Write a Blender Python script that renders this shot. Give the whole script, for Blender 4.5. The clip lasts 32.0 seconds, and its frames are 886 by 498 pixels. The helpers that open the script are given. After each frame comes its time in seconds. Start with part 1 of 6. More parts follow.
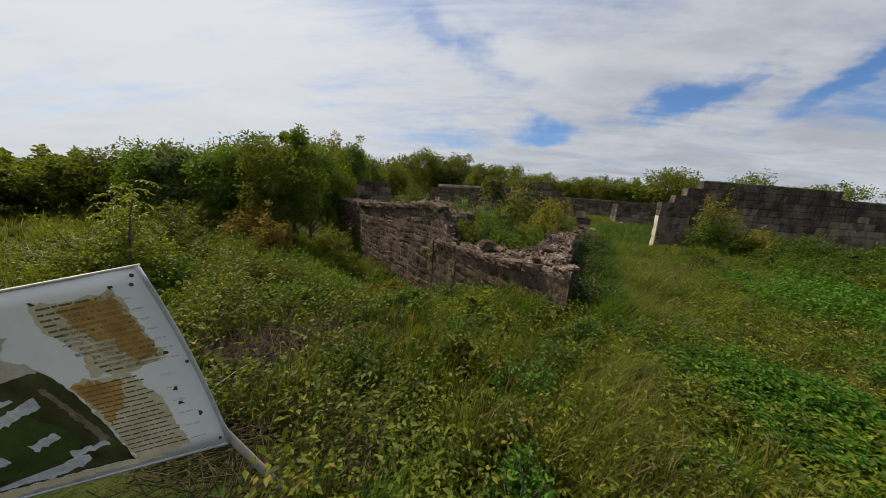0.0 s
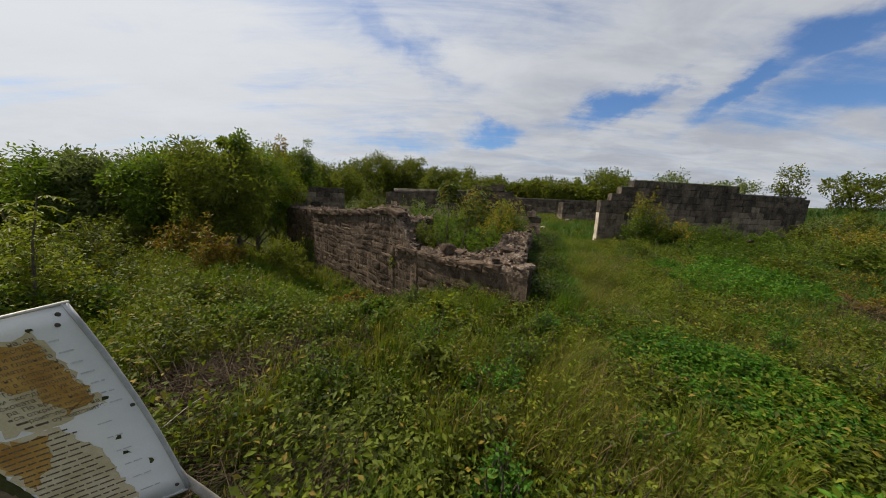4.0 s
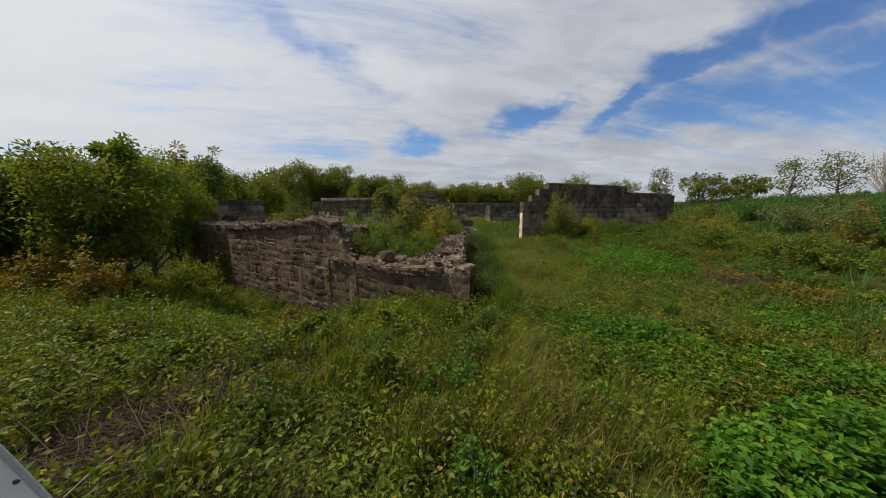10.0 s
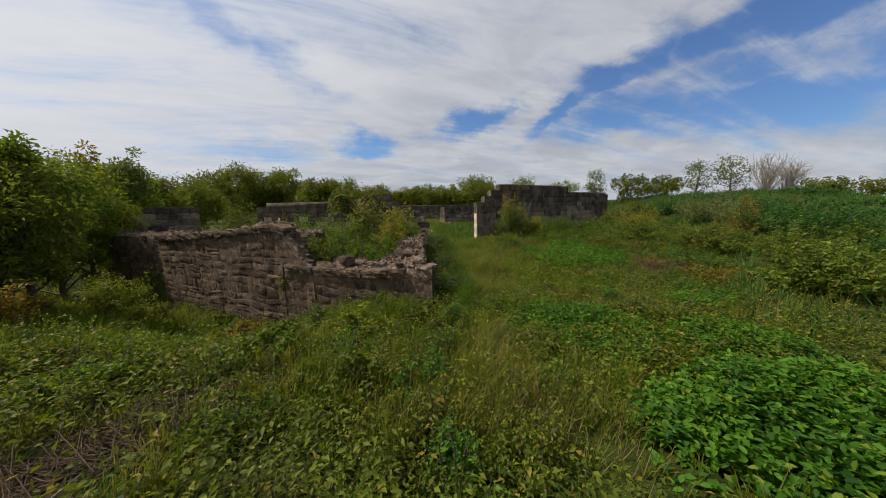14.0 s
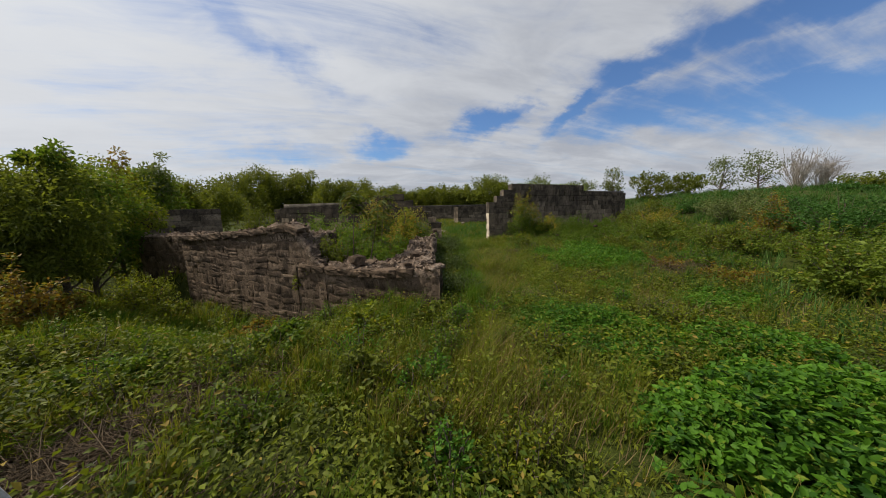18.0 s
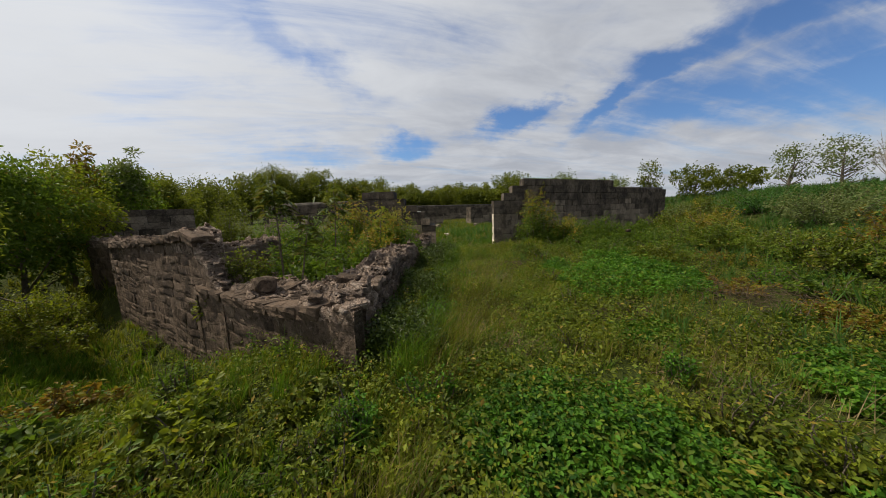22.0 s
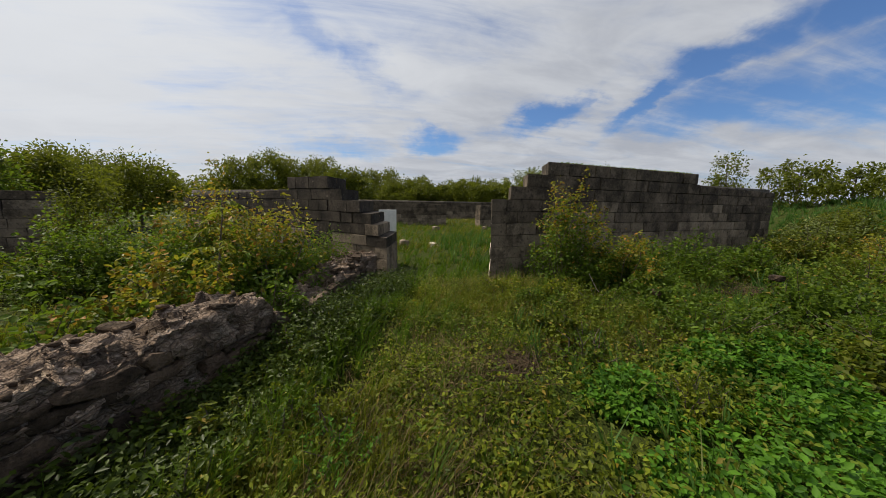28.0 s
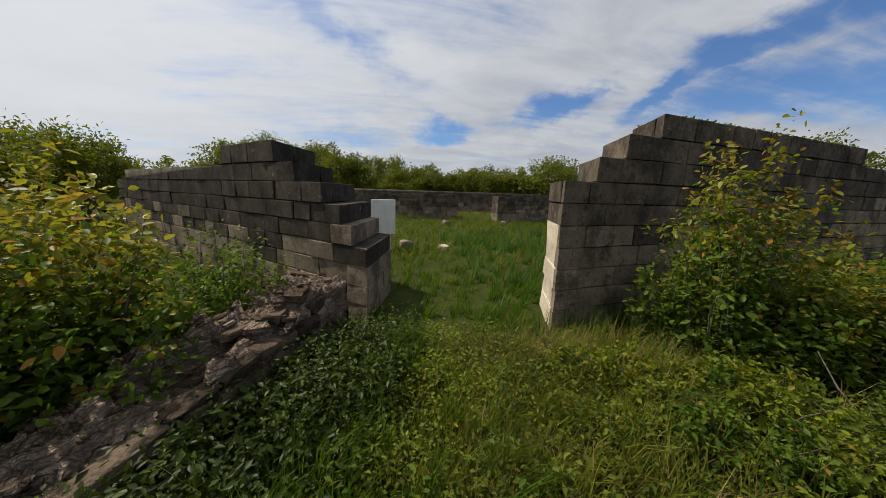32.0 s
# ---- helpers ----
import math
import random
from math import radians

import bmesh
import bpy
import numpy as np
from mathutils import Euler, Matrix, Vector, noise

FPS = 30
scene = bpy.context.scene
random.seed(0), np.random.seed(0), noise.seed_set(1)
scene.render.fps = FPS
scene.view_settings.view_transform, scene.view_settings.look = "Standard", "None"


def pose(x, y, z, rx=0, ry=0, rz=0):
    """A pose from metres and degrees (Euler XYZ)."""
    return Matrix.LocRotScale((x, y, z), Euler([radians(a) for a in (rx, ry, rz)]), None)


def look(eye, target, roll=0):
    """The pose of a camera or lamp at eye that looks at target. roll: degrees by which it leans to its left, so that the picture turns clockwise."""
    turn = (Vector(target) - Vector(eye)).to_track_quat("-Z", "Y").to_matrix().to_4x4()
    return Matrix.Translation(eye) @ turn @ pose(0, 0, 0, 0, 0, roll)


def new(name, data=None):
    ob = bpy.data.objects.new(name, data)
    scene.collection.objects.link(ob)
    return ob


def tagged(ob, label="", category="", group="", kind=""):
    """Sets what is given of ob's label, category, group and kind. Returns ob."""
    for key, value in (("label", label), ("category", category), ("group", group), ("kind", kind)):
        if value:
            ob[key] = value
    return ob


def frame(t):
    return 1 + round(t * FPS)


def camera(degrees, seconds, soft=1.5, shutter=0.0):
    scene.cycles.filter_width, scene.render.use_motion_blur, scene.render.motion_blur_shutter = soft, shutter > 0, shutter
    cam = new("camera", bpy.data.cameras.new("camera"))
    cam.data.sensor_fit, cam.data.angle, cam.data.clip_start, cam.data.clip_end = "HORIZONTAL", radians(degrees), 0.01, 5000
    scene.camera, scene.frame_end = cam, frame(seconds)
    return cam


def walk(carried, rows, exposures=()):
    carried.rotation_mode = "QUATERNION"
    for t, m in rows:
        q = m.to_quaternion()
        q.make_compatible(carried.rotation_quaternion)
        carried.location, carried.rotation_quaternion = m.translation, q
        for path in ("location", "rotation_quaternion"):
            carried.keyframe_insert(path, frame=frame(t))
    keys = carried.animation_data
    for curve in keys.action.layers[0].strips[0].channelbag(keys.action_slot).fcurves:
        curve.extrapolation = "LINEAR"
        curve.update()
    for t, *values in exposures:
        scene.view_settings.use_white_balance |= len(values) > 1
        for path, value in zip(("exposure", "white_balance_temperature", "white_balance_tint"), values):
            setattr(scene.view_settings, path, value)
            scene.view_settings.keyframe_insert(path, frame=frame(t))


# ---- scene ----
cam = camera(112.8, 32.0, soft=0.8)
PATH = [
    (0, (0.369, 0.314, 1.731), (0.052, 2.248, 1.332), 4.3),
    (1, (0.362, 0.283, 1.766), (0.111, 2.228, 1.371), 3.9),
    (2, (0.311, 0.280, 1.755), (0.129, 2.233, 1.367), 4.4),
    (3, (0.299, 0.300, 1.771), (0.192, 2.261, 1.394), 3.8),
    (6, (0.265, 0.239, 1.782), (0.374, 2.206, 1.436), 2.0),
    (7, (0.217, 0.290, 1.760), (0.401, 2.253, 1.423), 2.5),
    (8, (0.210, 0.283, 1.762), (0.456, 2.243, 1.446), 1.1),
    (9, (0.301, 0.380, 1.737), (0.632, 2.326, 1.417), 1.0),
    (10, (0.167, 0.256, 1.744), (0.572, 2.190, 1.439), 0.4),
    (11, (0.212, 0.302, 1.746), (0.692, 2.220, 1.444), 0.1),
    (12, (0.136, 0.283, 1.735), (0.695, 2.180, 1.434), -0.1),
    (13, (0.002, 0.130, 1.746), (0.637, 2.001, 1.442), -0.2),
    (14, (0.032, 0.149, 1.732), (0.726, 2.002, 1.441), -0.9),
    (17, (0.119, 0.094, 1.734), (0.745, 1.972, 1.445), -1.3),
    (18, (0.148, 0.093, 1.734), (0.748, 1.979, 1.445), -1.3),
    (19, (-0.032, -0.106, 1.761), (0.547, 1.786, 1.468), -1.1),
    (19.5, (-0.266, -0.194, 1.687), (0.321, 1.697, 1.403), -1.2),
    (20, (0.126, 0.104, 1.706), (0.682, 2.004, 1.419), -1.2),
    (20.5, (0.995, 0.610, 1.640), (1.505, 2.521, 1.347), -0.9),
    (21, (1.281, 1.007, 1.742), (1.764, 2.926, 1.457), -1.5),
    (21.5, (1.498, 1.344, 1.701), (1.963, 3.268, 1.413), -1.4),
    (22, (1.927, 1.919, 1.699), (2.372, 3.847, 1.411), -1.4),
    (22.5, (2.314, 2.367, 1.771), (2.739, 4.299, 1.477), -1.6),
    (23, (2.239, 2.780, 1.809), (2.678, 4.712, 1.530), -2.1),
    (23.5, (2.180, 3.245, 1.762), (2.628, 5.175, 1.491), -1.8),
    (24, (2.392, 3.419, 1.846), (2.816, 5.352, 1.562), -0.6),
    (24.5, (2.681, 3.936, 1.825), (3.097, 5.871, 1.532), -1.0),
    (25, (2.967, 4.198, 1.807), (3.385, 6.133, 1.520), -0.3),
    (25.5, (3.423, 4.551, 1.768), (3.814, 6.491, 1.478), 0.0),
    (26, (3.794, 4.931, 1.735), (4.159, 6.875, 1.445), -0.3),
    (26.5, (3.940, 5.324, 1.760), (4.285, 7.272, 1.470), 0.2),
    (28.5, (4.728, 7.007, 1.780), (5.027, 8.957, 1.457), 1.2),
    (29, (4.919, 7.475, 1.737), (5.195, 9.429, 1.411), 0.7),
    (30, (4.897, 7.841, 1.748), (5.171, 9.794, 1.415), 1.5),
    (30.5, (4.785, 8.441, 1.772), (5.044, 10.391, 1.412), 1.5),
    (31, (4.695, 8.871, 1.765), (4.952, 10.819, 1.392), 1.6),
    (31.5, (4.659, 9.259, 1.702), (4.941, 11.203, 1.328), 1.8),
    (32, (4.690, 9.537, 1.668), (4.953, 11.484, 1.295), 1.9),
]
walk(cam, [(t, look(eye, target, roll)) for t, eye, target, roll in PATH])

# ---------------------------------------------------------------- light
SUN_AZ, SUN_EL = -64.0, 52.0        # degrees to the right of +y, degrees up
SKY_STRENGTH = 0.10
scene.view_settings.exposure = 0.0


def toward(az, el):
    a, e = radians(az), radians(el)
    return Vector((math.sin(a) * math.cos(e), math.cos(a) * math.cos(e), math.sin(e)))


class Nodes:
    """A small helper that adds and wires shader nodes."""

    def __init__(self, tree):
        self.tree = tree
        tree.nodes.clear()

    def add(self, kind, **inputs):
        node = self.tree.nodes.new(kind)
        for key, value in inputs.items():
            self.put(node, key, value)
        return node

    def put(self, node, key, value):
        socket = node.inputs[int(key[1:])] if key[0] == "i" and key[1:].isdigit() else node.inputs[key.replace("_", " ")]
        if isinstance(value, bpy.types.NodeSocket):
            self.tree.links.new(value, socket)
        else:
            socket.default_value = value

    def math(self, op, a, b=0.0, clamp=False):
        node = self.tree.nodes.new("ShaderNodeMath")
        node.operation, node.use_clamp = op, clamp
        self.put(node, "i0", a)
        self.put(node, "i1", b)
        return node.outputs[0]

    def vmath(self, op, a, b=(0, 0, 0)):
        node = self.tree.nodes.new("ShaderNodeVectorMath")
        node.operation = op
        self.put(node, "i0", a)
        self.put(node, "i1", b)
        return node.outputs["Value" if op in ("DOT_PRODUCT", "DISTANCE", "LENGTH") else "Vector"]

    def noise(self, vector, scale, detail=4.0, rough=0.55, warp=0.0):
        node = self.add("ShaderNodeTexNoise", Vector=vector, Scale=scale, Detail=detail, Roughness=rough, Distortion=warp)
        return node.outputs["Fac"]

    def ramp(self, fac, stops):
        node = self.tree.nodes.new("ShaderNodeValToRGB")
        self.put(node, "i0", fac)
        el = node.color_ramp.elements
        while len(el) < len(stops):
            el.new(0.5)
        for e, (p, c) in zip(el, stops):
            e.position = p
            e.color = (*c, 1) if len(c) == 3 else c
        return node.outputs["Color"]

    def step(self, fac, lo, hi):
        node = self.tree.nodes.new("ShaderNodeMapRange")
        node.interpolation_type = "SMOOTHSTEP"
        self.put(node, "i0", fac)
        self.put(node, "i1", lo)
        self.put(node, "i2", hi)
        return node.outputs[0]

    def mix(self, fac, a, b, blend="MIX"):
        node = self.tree.nodes.new("ShaderNodeMixRGB")
        node.blend_type = blend
        self.put(node, "i0", fac)
        self.put(node, "i1", a if isinstance(a, bpy.types.NodeSocket) else (*a, 1))
        self.put(node, "i2", b if isinstance(b, bpy.types.NodeSocket) else (*b, 1))
        return node.outputs[0]


def build_world():
    world = bpy.data.worlds.new("sky")
    world.use_nodes = True
    scene.world = world
    n = Nodes(world.node_tree)
    sky = n.add("ShaderNodeTexSky")
    sky.sky_type, sky.sun_disc = "NISHITA", False
    sky.sun_elevation, sky.sun_rotation = radians(SUN_EL), radians(SUN_AZ)
    way = n.add("ShaderNodeTexCoord").outputs["Generated"]
    z = n.add("ShaderNodeSeparateXYZ", Vector=way).outputs["Z"]
    # the cloud layer, seen as a flat sheet high up
    flat = n.vmath("MULTIPLY", way, (1, 1, 0))
    high = n.math("ADD", n.math("MAXIMUM", z, 0.0), 0.16)
    lay = n.add("ShaderNodeCombineXYZ", X=high, Y=high, Z=high).outputs[0]
    sheet = n.vmath("DIVIDE", flat, lay)
    wind = n.add("ShaderNodeMapping", Vector=sheet, Rotation=(0, 0, radians(28)), Scale=(0.6, 1.05, 1.0)).outputs[0]
    big = n.noise(wind, 1.15, 5, 0.5, 0.5)
    fine = n.noise(wind, 3.6, 6, 0.62, 0.8)
    body = n.math("ADD", n.math("MULTIPLY", big, 0.6), n.math("MULTIPLY", fine, 0.4))
    # ragged gaps where the blue shows
    ragged = n.add("ShaderNodeTexNoise", Vector=n.vmath("MULTIPLY", way, (1, 1, 1.8)), Scale=5.0, Detail=6.0, Roughness=0.6).outputs["Color"]
    torn = n.vmath("ADD", way, n.vmath("MULTIPLY", n.vmath("SUBTRACT", ragged, (0.5, 0.5, 0.5)), (0.30, 0.30, 0.18)))
    gaps = 0.0
    for az, el, wide, tall, tilt, deep in GAPS:
        centre = toward(az, el)
        a, lean = radians(az), radians(tilt)
        right = Vector((math.cos(a), -math.sin(a), 0.0))
        up = right.cross(centre)
        off = n.vmath("SUBTRACT", torn, tuple(centre))
        across = n.math("DIVIDE", n.vmath("DOT_PRODUCT", off, tuple(right * math.cos(lean) + up * math.sin(lean))), radians(wide))
        above = n.math("DIVIDE", n.vmath("DOT_PRODUCT", off, tuple(up * math.cos(lean) - right * math.sin(lean))), radians(tall))
        front = n.step(n.vmath("DOT_PRODUCT", way, tuple(centre)), 0.3, 0.6)
        far = n.math("SQRT", n.math("ADD", n.math("MULTIPLY", across, across), n.math("MULTIPLY", above, above)))
        gaps = n.math("MAXIMUM", gaps, n.math("MULTIPLY", n.math("MULTIPLY", n.step(far, 1.75, 0.0), deep), front))
    streaks = n.noise(n.add("ShaderNodeMapping", Vector=sheet, Rotation=(0, 0, radians(-35)), Scale=(0.35, 2.0, 1.0)).outputs[0], 1.6, 7, 0.6, 0.5)
    wisps = n.math("ADD", n.math("MULTIPLY", n.math("SUBTRACT", body, 0.5), 1.1), n.math("MULTIPLY", n.math("SUBTRACT", streaks, 0.5), 0.9))
    cover = n.step(n.math("SUBTRACT", n.math("ADD", wisps, COVER), n.math("MULTIPLY", gaps, 0.66)), 0.0, 0.60)
    # brighter toward the sun, greyer where thick
    glow = n.step(n.vmath("DOT_PRODUCT", way, tuple(toward(SUN_AZ, SUN_EL))), 0.15, 1.0)
    grey = n.step(n.noise(wind, 2.1, 5, 0.6, 0.4), 0.30, 0.72)
    cloud = n.mix(grey, (0.62, 0.655, 0.735), (0.86, 0.893, 0.955))
    cloud = n.mix(glow, cloud, (1.16, 1.19, 1.24))
    cloud = n.mix(1.0, cloud, (CLOUD, CLOUD, CLOUD), "MULTIPLY")
    blue = n.mix(1.0, sky.outputs[0], BLUE, "MULTIPLY")
    low = n.step(z, 0.02, 0.16)
    cover = n.math("MAXIMUM", cover, n.math("SUBTRACT", 0.85, low))
    back = n.add("ShaderNodeBackground", Color=n.mix(cover, blue, cloud), Strength=SKY_STRENGTH)
    out = n.add("ShaderNodeOutputWorld")
    n.tree.links.new(back.outputs[0], out.inputs["Surface"])


# gaps in the cloud: degrees right of +y, degrees up, half width, half height, tilt, depth
GAPS = [(25.5, 14.2, 6.0, 2.2, 18, 1.0), (30.0, 16.2, 4.5, 1.3, 22, 0.7), (6.0, 10.2, 5.0, 2.0, 0, 0.85), (-9.0, 9.4, 10.0, 1.7, 3, 0.5),
        (-4.0, 22.4, 5.0, 2.6, -20, 0.40), (-12.0, 25.5, 6.0, 2.0, -30, 0.24), (1.5, 17.5, 6.0, 2.0, 0, 0.22), (41.0, 15.0, 5.0, 1.8, 30, 1.0),
        (51.0, 19.5, 11.0, 3.2, 22, 0.95), (50.0, 13.6, 10.0, 3.2, 6, 0.8), (66.0, 22.0, 11.0, 3.6, 8, 0.95), (67.0, 12.5, 13.0, 3.8, 0, 0.9),
        (63.0, 16.8, 12.0, 2.6, 6, 0.62), (84.0, 15.0, 10.0, 8.0, 0, 0.9), (108.0, 25.0, 24.0, 16.0, 0, 0.8)]
COVER, CLOUD, BLUE = 0.55, 6.6, (0.62, 0.84, 1.15)
build_world()
sun = new("sun", bpy.data.lights.new("sun", "SUN"))
sun.data.energy, sun.data.angle, sun.data.color = 4.9, radians(1.0), (1.0, 0.90, 0.74)
sun.matrix_world = look(toward(SUN_AZ, SUN_EL) * 60, (0, 0, 0))


# ---------------------------------------------------------------- materials
def material(name):
    m = bpy.data.materials.new(name)
    m.use_nodes = True
    return m, Nodes(m.node_tree)


def finish(n, shader):
    n.tree.links.new(shader, n.add("ShaderNodeOutputMaterial").inputs["Surface"])


def leaf_material(name, dark, light, tip=None, rough=0.5, glow=0.35, tips=0.12):
    """Leaves: each one its own shade, light passing through."""
    m, n = material(name)
    rnd = n.add("ShaderNodeNewGeometry").outputs["Random Per Island"]
    place = n.add("ShaderNodeTexCoord").outputs["Object"]
    patch = n.math("ADD", n.math("MULTIPLY", n.step(n.noise(place, 0.8, 3), 0.34, 0.66), 0.5), n.math("MULTIPLY", n.step(n.noise(place, 3.4, 3), 0.34, 0.66), 0.5))
    fac = n.math("ADD", n.math("MULTIPLY", rnd, 0.5), n.math("MULTIPLY", patch, 0.42))
    stops = [(0.12, dark), (0.72, light)]
    col = n.ramp(fac, stops)
    if tip:
        pick = n.step(n.math("FRACT", n.math("MULTIPLY", rnd, 37.7)), 1 - tips - 0.02, 1 - tips + 0.02)
        col = n.mix(pick, col, tip)
    fleck = n.noise(place, 60, 2)
    col = n.mix(n.math("MULTIPLY", n.step(fleck, 0.5, 0.75), 0.3), col, (dark[0] * 0.6, dark[1] * 0.6, dark[2] * 0.6))
    body = n.add("ShaderNodeBsdfPrincipled", Base_Color=col, Roughness=rough)
    body.inputs["Specular IOR Level"].default_value = 0.18
    thru = n.add("ShaderNodeBsdfTranslucent", Color=n.mix(0.5, col, (light[0] * 1.3, light[1] * 1.3, light[2] * 0.6)))
    both = n.add("ShaderNodeMixShader", i0=glow, i1=body.outputs[0], i2=thru.outputs[0])
    finish(n, both.outputs[0])
    return m


def stone_material(name, low, high, stain, stain_at=0.55, scale=3.0, bump=0.5, rough=0.92, vary=0.25, bleach=0.30):
    """Weathered limestone: grain, pits, lichen stains, each piece its own shade."""
    m, n = material(name)
    geo = n.add("ShaderNodeNewGeometry")
    place = geo.outputs["Position"]
    rnd = n.math("ADD", n.add("ShaderNodeObjectInfo").outputs["Random"], n.math("MULTIPLY", geo.outputs["Random Per Island"], 0.6))
    coarse = n.noise(place, scale, 5, 0.6, 0.3)
    fine = n.noise(place, 38, 5, 0.7)
    col = n.ramp(n.math("ADD", n.math("MULTIPLY", coarse, 0.7), n.math("MULTIPLY", fine, 0.3)), [(0.37, low), (0.63, high)])
    col = n.mix(vary, col, n.ramp(n.math("FRACT", rnd), [(0.0, tuple(v * 0.45 for v in low)), (0.5, high), (1.0, tuple(min(1, v * 1.35) for v in high))]))
    streak = n.add("ShaderNodeMapping", Vector=place, Scale=(1.0, 1.0, 0.8)).outputs[0]
    dirt = n.step(n.math("ADD", n.math("MULTIPLY", n.noise(streak, 2.2, 6, 0.68), 0.75), n.math("MULTIPLY", n.noise(place, 14, 4, 0.7), 0.25)), stain_at - 0.09, stain_at + 0.09)
    col = n.mix(n.math("MULTIPLY", dirt, 0.75), col, stain)
    pale = n.step(n.noise(place, 7.5, 4, 0.6), 0.64, 0.74)
    col = n.mix(n.math("MULTIPLY", pale, bleach), col, (0.46, 0.39, 0.32))
    lichen = n.step(n.noise(place, 31, 3, 0.6), 0.62, 0.70)
    col = n.mix(n.math("MULTIPLY", lichen, bleach), col, tuple(min(1, v * 1.7) for v in high))
    grime = n.step(n.noise(place, 17, 4, 0.65), 0.56, 0.66)
    col = n.mix(n.math("MULTIPLY", grime, 0.55), col, stain)
    moss = n.step(n.noise(place, 4.3, 4, 0.65), 0.66, 0.8)
    col = n.mix(n.math("MULTIPLY", moss, 0.4), col, (0.10, 0.11, 0.045))
    pits = n.math("MULTIPLY", n.add("ShaderNodeTexVoronoi", Vector=place, Scale=42.0).outputs["Distance"], 0.35)
    height = n.math("ADD", n.math("ADD", n.math("MULTIPLY", coarse, 1.2), fine), pits)
    relief = n.add("ShaderNodeBump", Height=height, Strength=bump, Distance=0.03)
    body = n.add("ShaderNodeBsdfPrincipled", Base_Color=col, Roughness=rough, Normal=relief.outputs[0])
    body.inputs["Specular IOR Level"].default_value = 0.2
    finish(n, body.outputs[0])
    return m


def broken_core_material(name):
    """Broken lime core: flakes of pale and dark stone bedded in brown mortar, with open cracks between."""
    m, n = material(name)
    place = n.add("ShaderNodeNewGeometry").outputs["Position"]
    wob = n.add("ShaderNodeTexNoise", Vector=place, Scale=7.0, Detail=4.0).outputs["Color"]
    bent = n.vmath("ADD", n.vmath("MULTIPLY", place, (1.0, 0.62, 1.7)), n.vmath("MULTIPLY", wob, (0.16, 0.16, 0.16)))
    col, height = None, 0.0
    for scale, weight in ((7.5, 0.6), (19.0, 0.45), (46.0, 0.3)):
        cell = n.add("ShaderNodeTexVoronoi", Vector=bent, Scale=scale)
        tone = n.add("ShaderNodeSeparateColor", Color=cell.outputs["Color"]).outputs[0]
        shade = n.ramp(tone, [(0.0, (0.115, 0.080, 0.057)), (0.45, (0.320, 0.232, 0.172)), (0.82, (0.500, 0.385, 0.298)), (1.0, (0.70, 0.59, 0.48))])
        col = shade if col is None else n.mix(weight, col, shade)
        edge = n.add("ShaderNodeTexVoronoi", Vector=bent, Scale=scale)
        edge.feature = "DISTANCE_TO_EDGE"
        crack = n.step(edge.outputs["Distance"], 0.10, 0.0)
        col = n.mix(n.math("MULTIPLY", crack, weight), col, (0.018, 0.013, 0.010))
        height = n.math("ADD", height, n.math("MULTIPLY", n.math("SUBTRACT", tone, crack), 9.0 / scale))
    fine = n.noise(place, 60, 5, 0.7)
    col = n.mix(0.35, col, n.ramp(fine, [(0.35, (0.055, 0.038, 0.027)), (0.68, (0.42, 0.315, 0.235))]))
    old = n.step(n.noise(place, 1.7, 5, 0.6), 0.50, 0.66)
    col = n.mix(n.math("MULTIPLY", old, 0.6), col, (0.045, 0.034, 0.026))
    relief = n.add("ShaderNodeBump", Height=n.math("ADD", height, n.math("MULTIPLY", fine, 0.5)), Strength=1.0, Distance=0.03)
    body = n.add("ShaderNodeBsdfPrincipled", Base_Color=col, Roughness=0.93, Normal=relief.outputs[0])
    body.inputs["Specular IOR Level"].default_value = 0.2
    finish(n, body.outputs[0])
    return m


def plain_material(name, low, high, scale=20.0, rough=0.7, metal=0.0, bump=0.1, fine=120.0):
    m, n = material(name)
    place = n.add("ShaderNodeTexCoord").outputs["Object"]
    a = n.noise(place, scale, 5, 0.6)
    b = n.noise(place, fine, 3)
    col = n.ramp(n.math("ADD", n.math("MULTIPLY", a, 0.7), n.math("MULTIPLY", b, 0.3)), [(0.35, low), (0.65, high)])
    relief = n.add("ShaderNodeBump", Height=b, Strength=bump, Distance=0.005)
    body = n.add("ShaderNodeBsdfPrincipled", Base_Color=col, Roughness=rough, Metallic=metal, Normal=relief.outputs[0])
    finish(n, body.outputs[0])
    return m


def ground_material():
    m, n = material("meadow_soil")
    place = n.add("ShaderNodeNewGeometry").outputs["Position"]
    a = n.noise(place, 0.35, 5, 0.6, 0.4)
    b = n.noise(place, 2.4, 5, 0.65)
    c = n.noise(place, 26, 4, 0.7)
    green = n.ramp(n.math("ADD", n.math("MULTIPLY", b, 0.5), n.math("MULTIPLY", c, 0.5)), [(0.3, (0.012, 0.018, 0.004)), (0.62, (0.055, 0.070, 0.012)), (0.8, (0.11, 0.105, 0.03))])
    bare = n.ramp(c, [(0.3, (0.036, 0.023, 0.012)), (0.7, (0.135, 0.088, 0.048))])
    dry = n.step(n.math("ADD", n.math("MULTIPLY", a, 0.5), n.math("MULTIPLY", b, 0.5)), 0.56, 0.66)
    col = n.mix(n.math("MULTIPLY", dry, 0.6), green, bare)
    relief = n.add("ShaderNodeBump", Height=n.math("ADD", b, c), Strength=0.8, Distance=0.05)
    body = n.add("ShaderNodeBsdfPrincipled", Base_Color=col, Roughness=0.95, Normal=relief.outputs[0])
    body.inputs["Specular IOR Level"].default_value = 0.1
    finish(n, body.outputs[0])
    return m


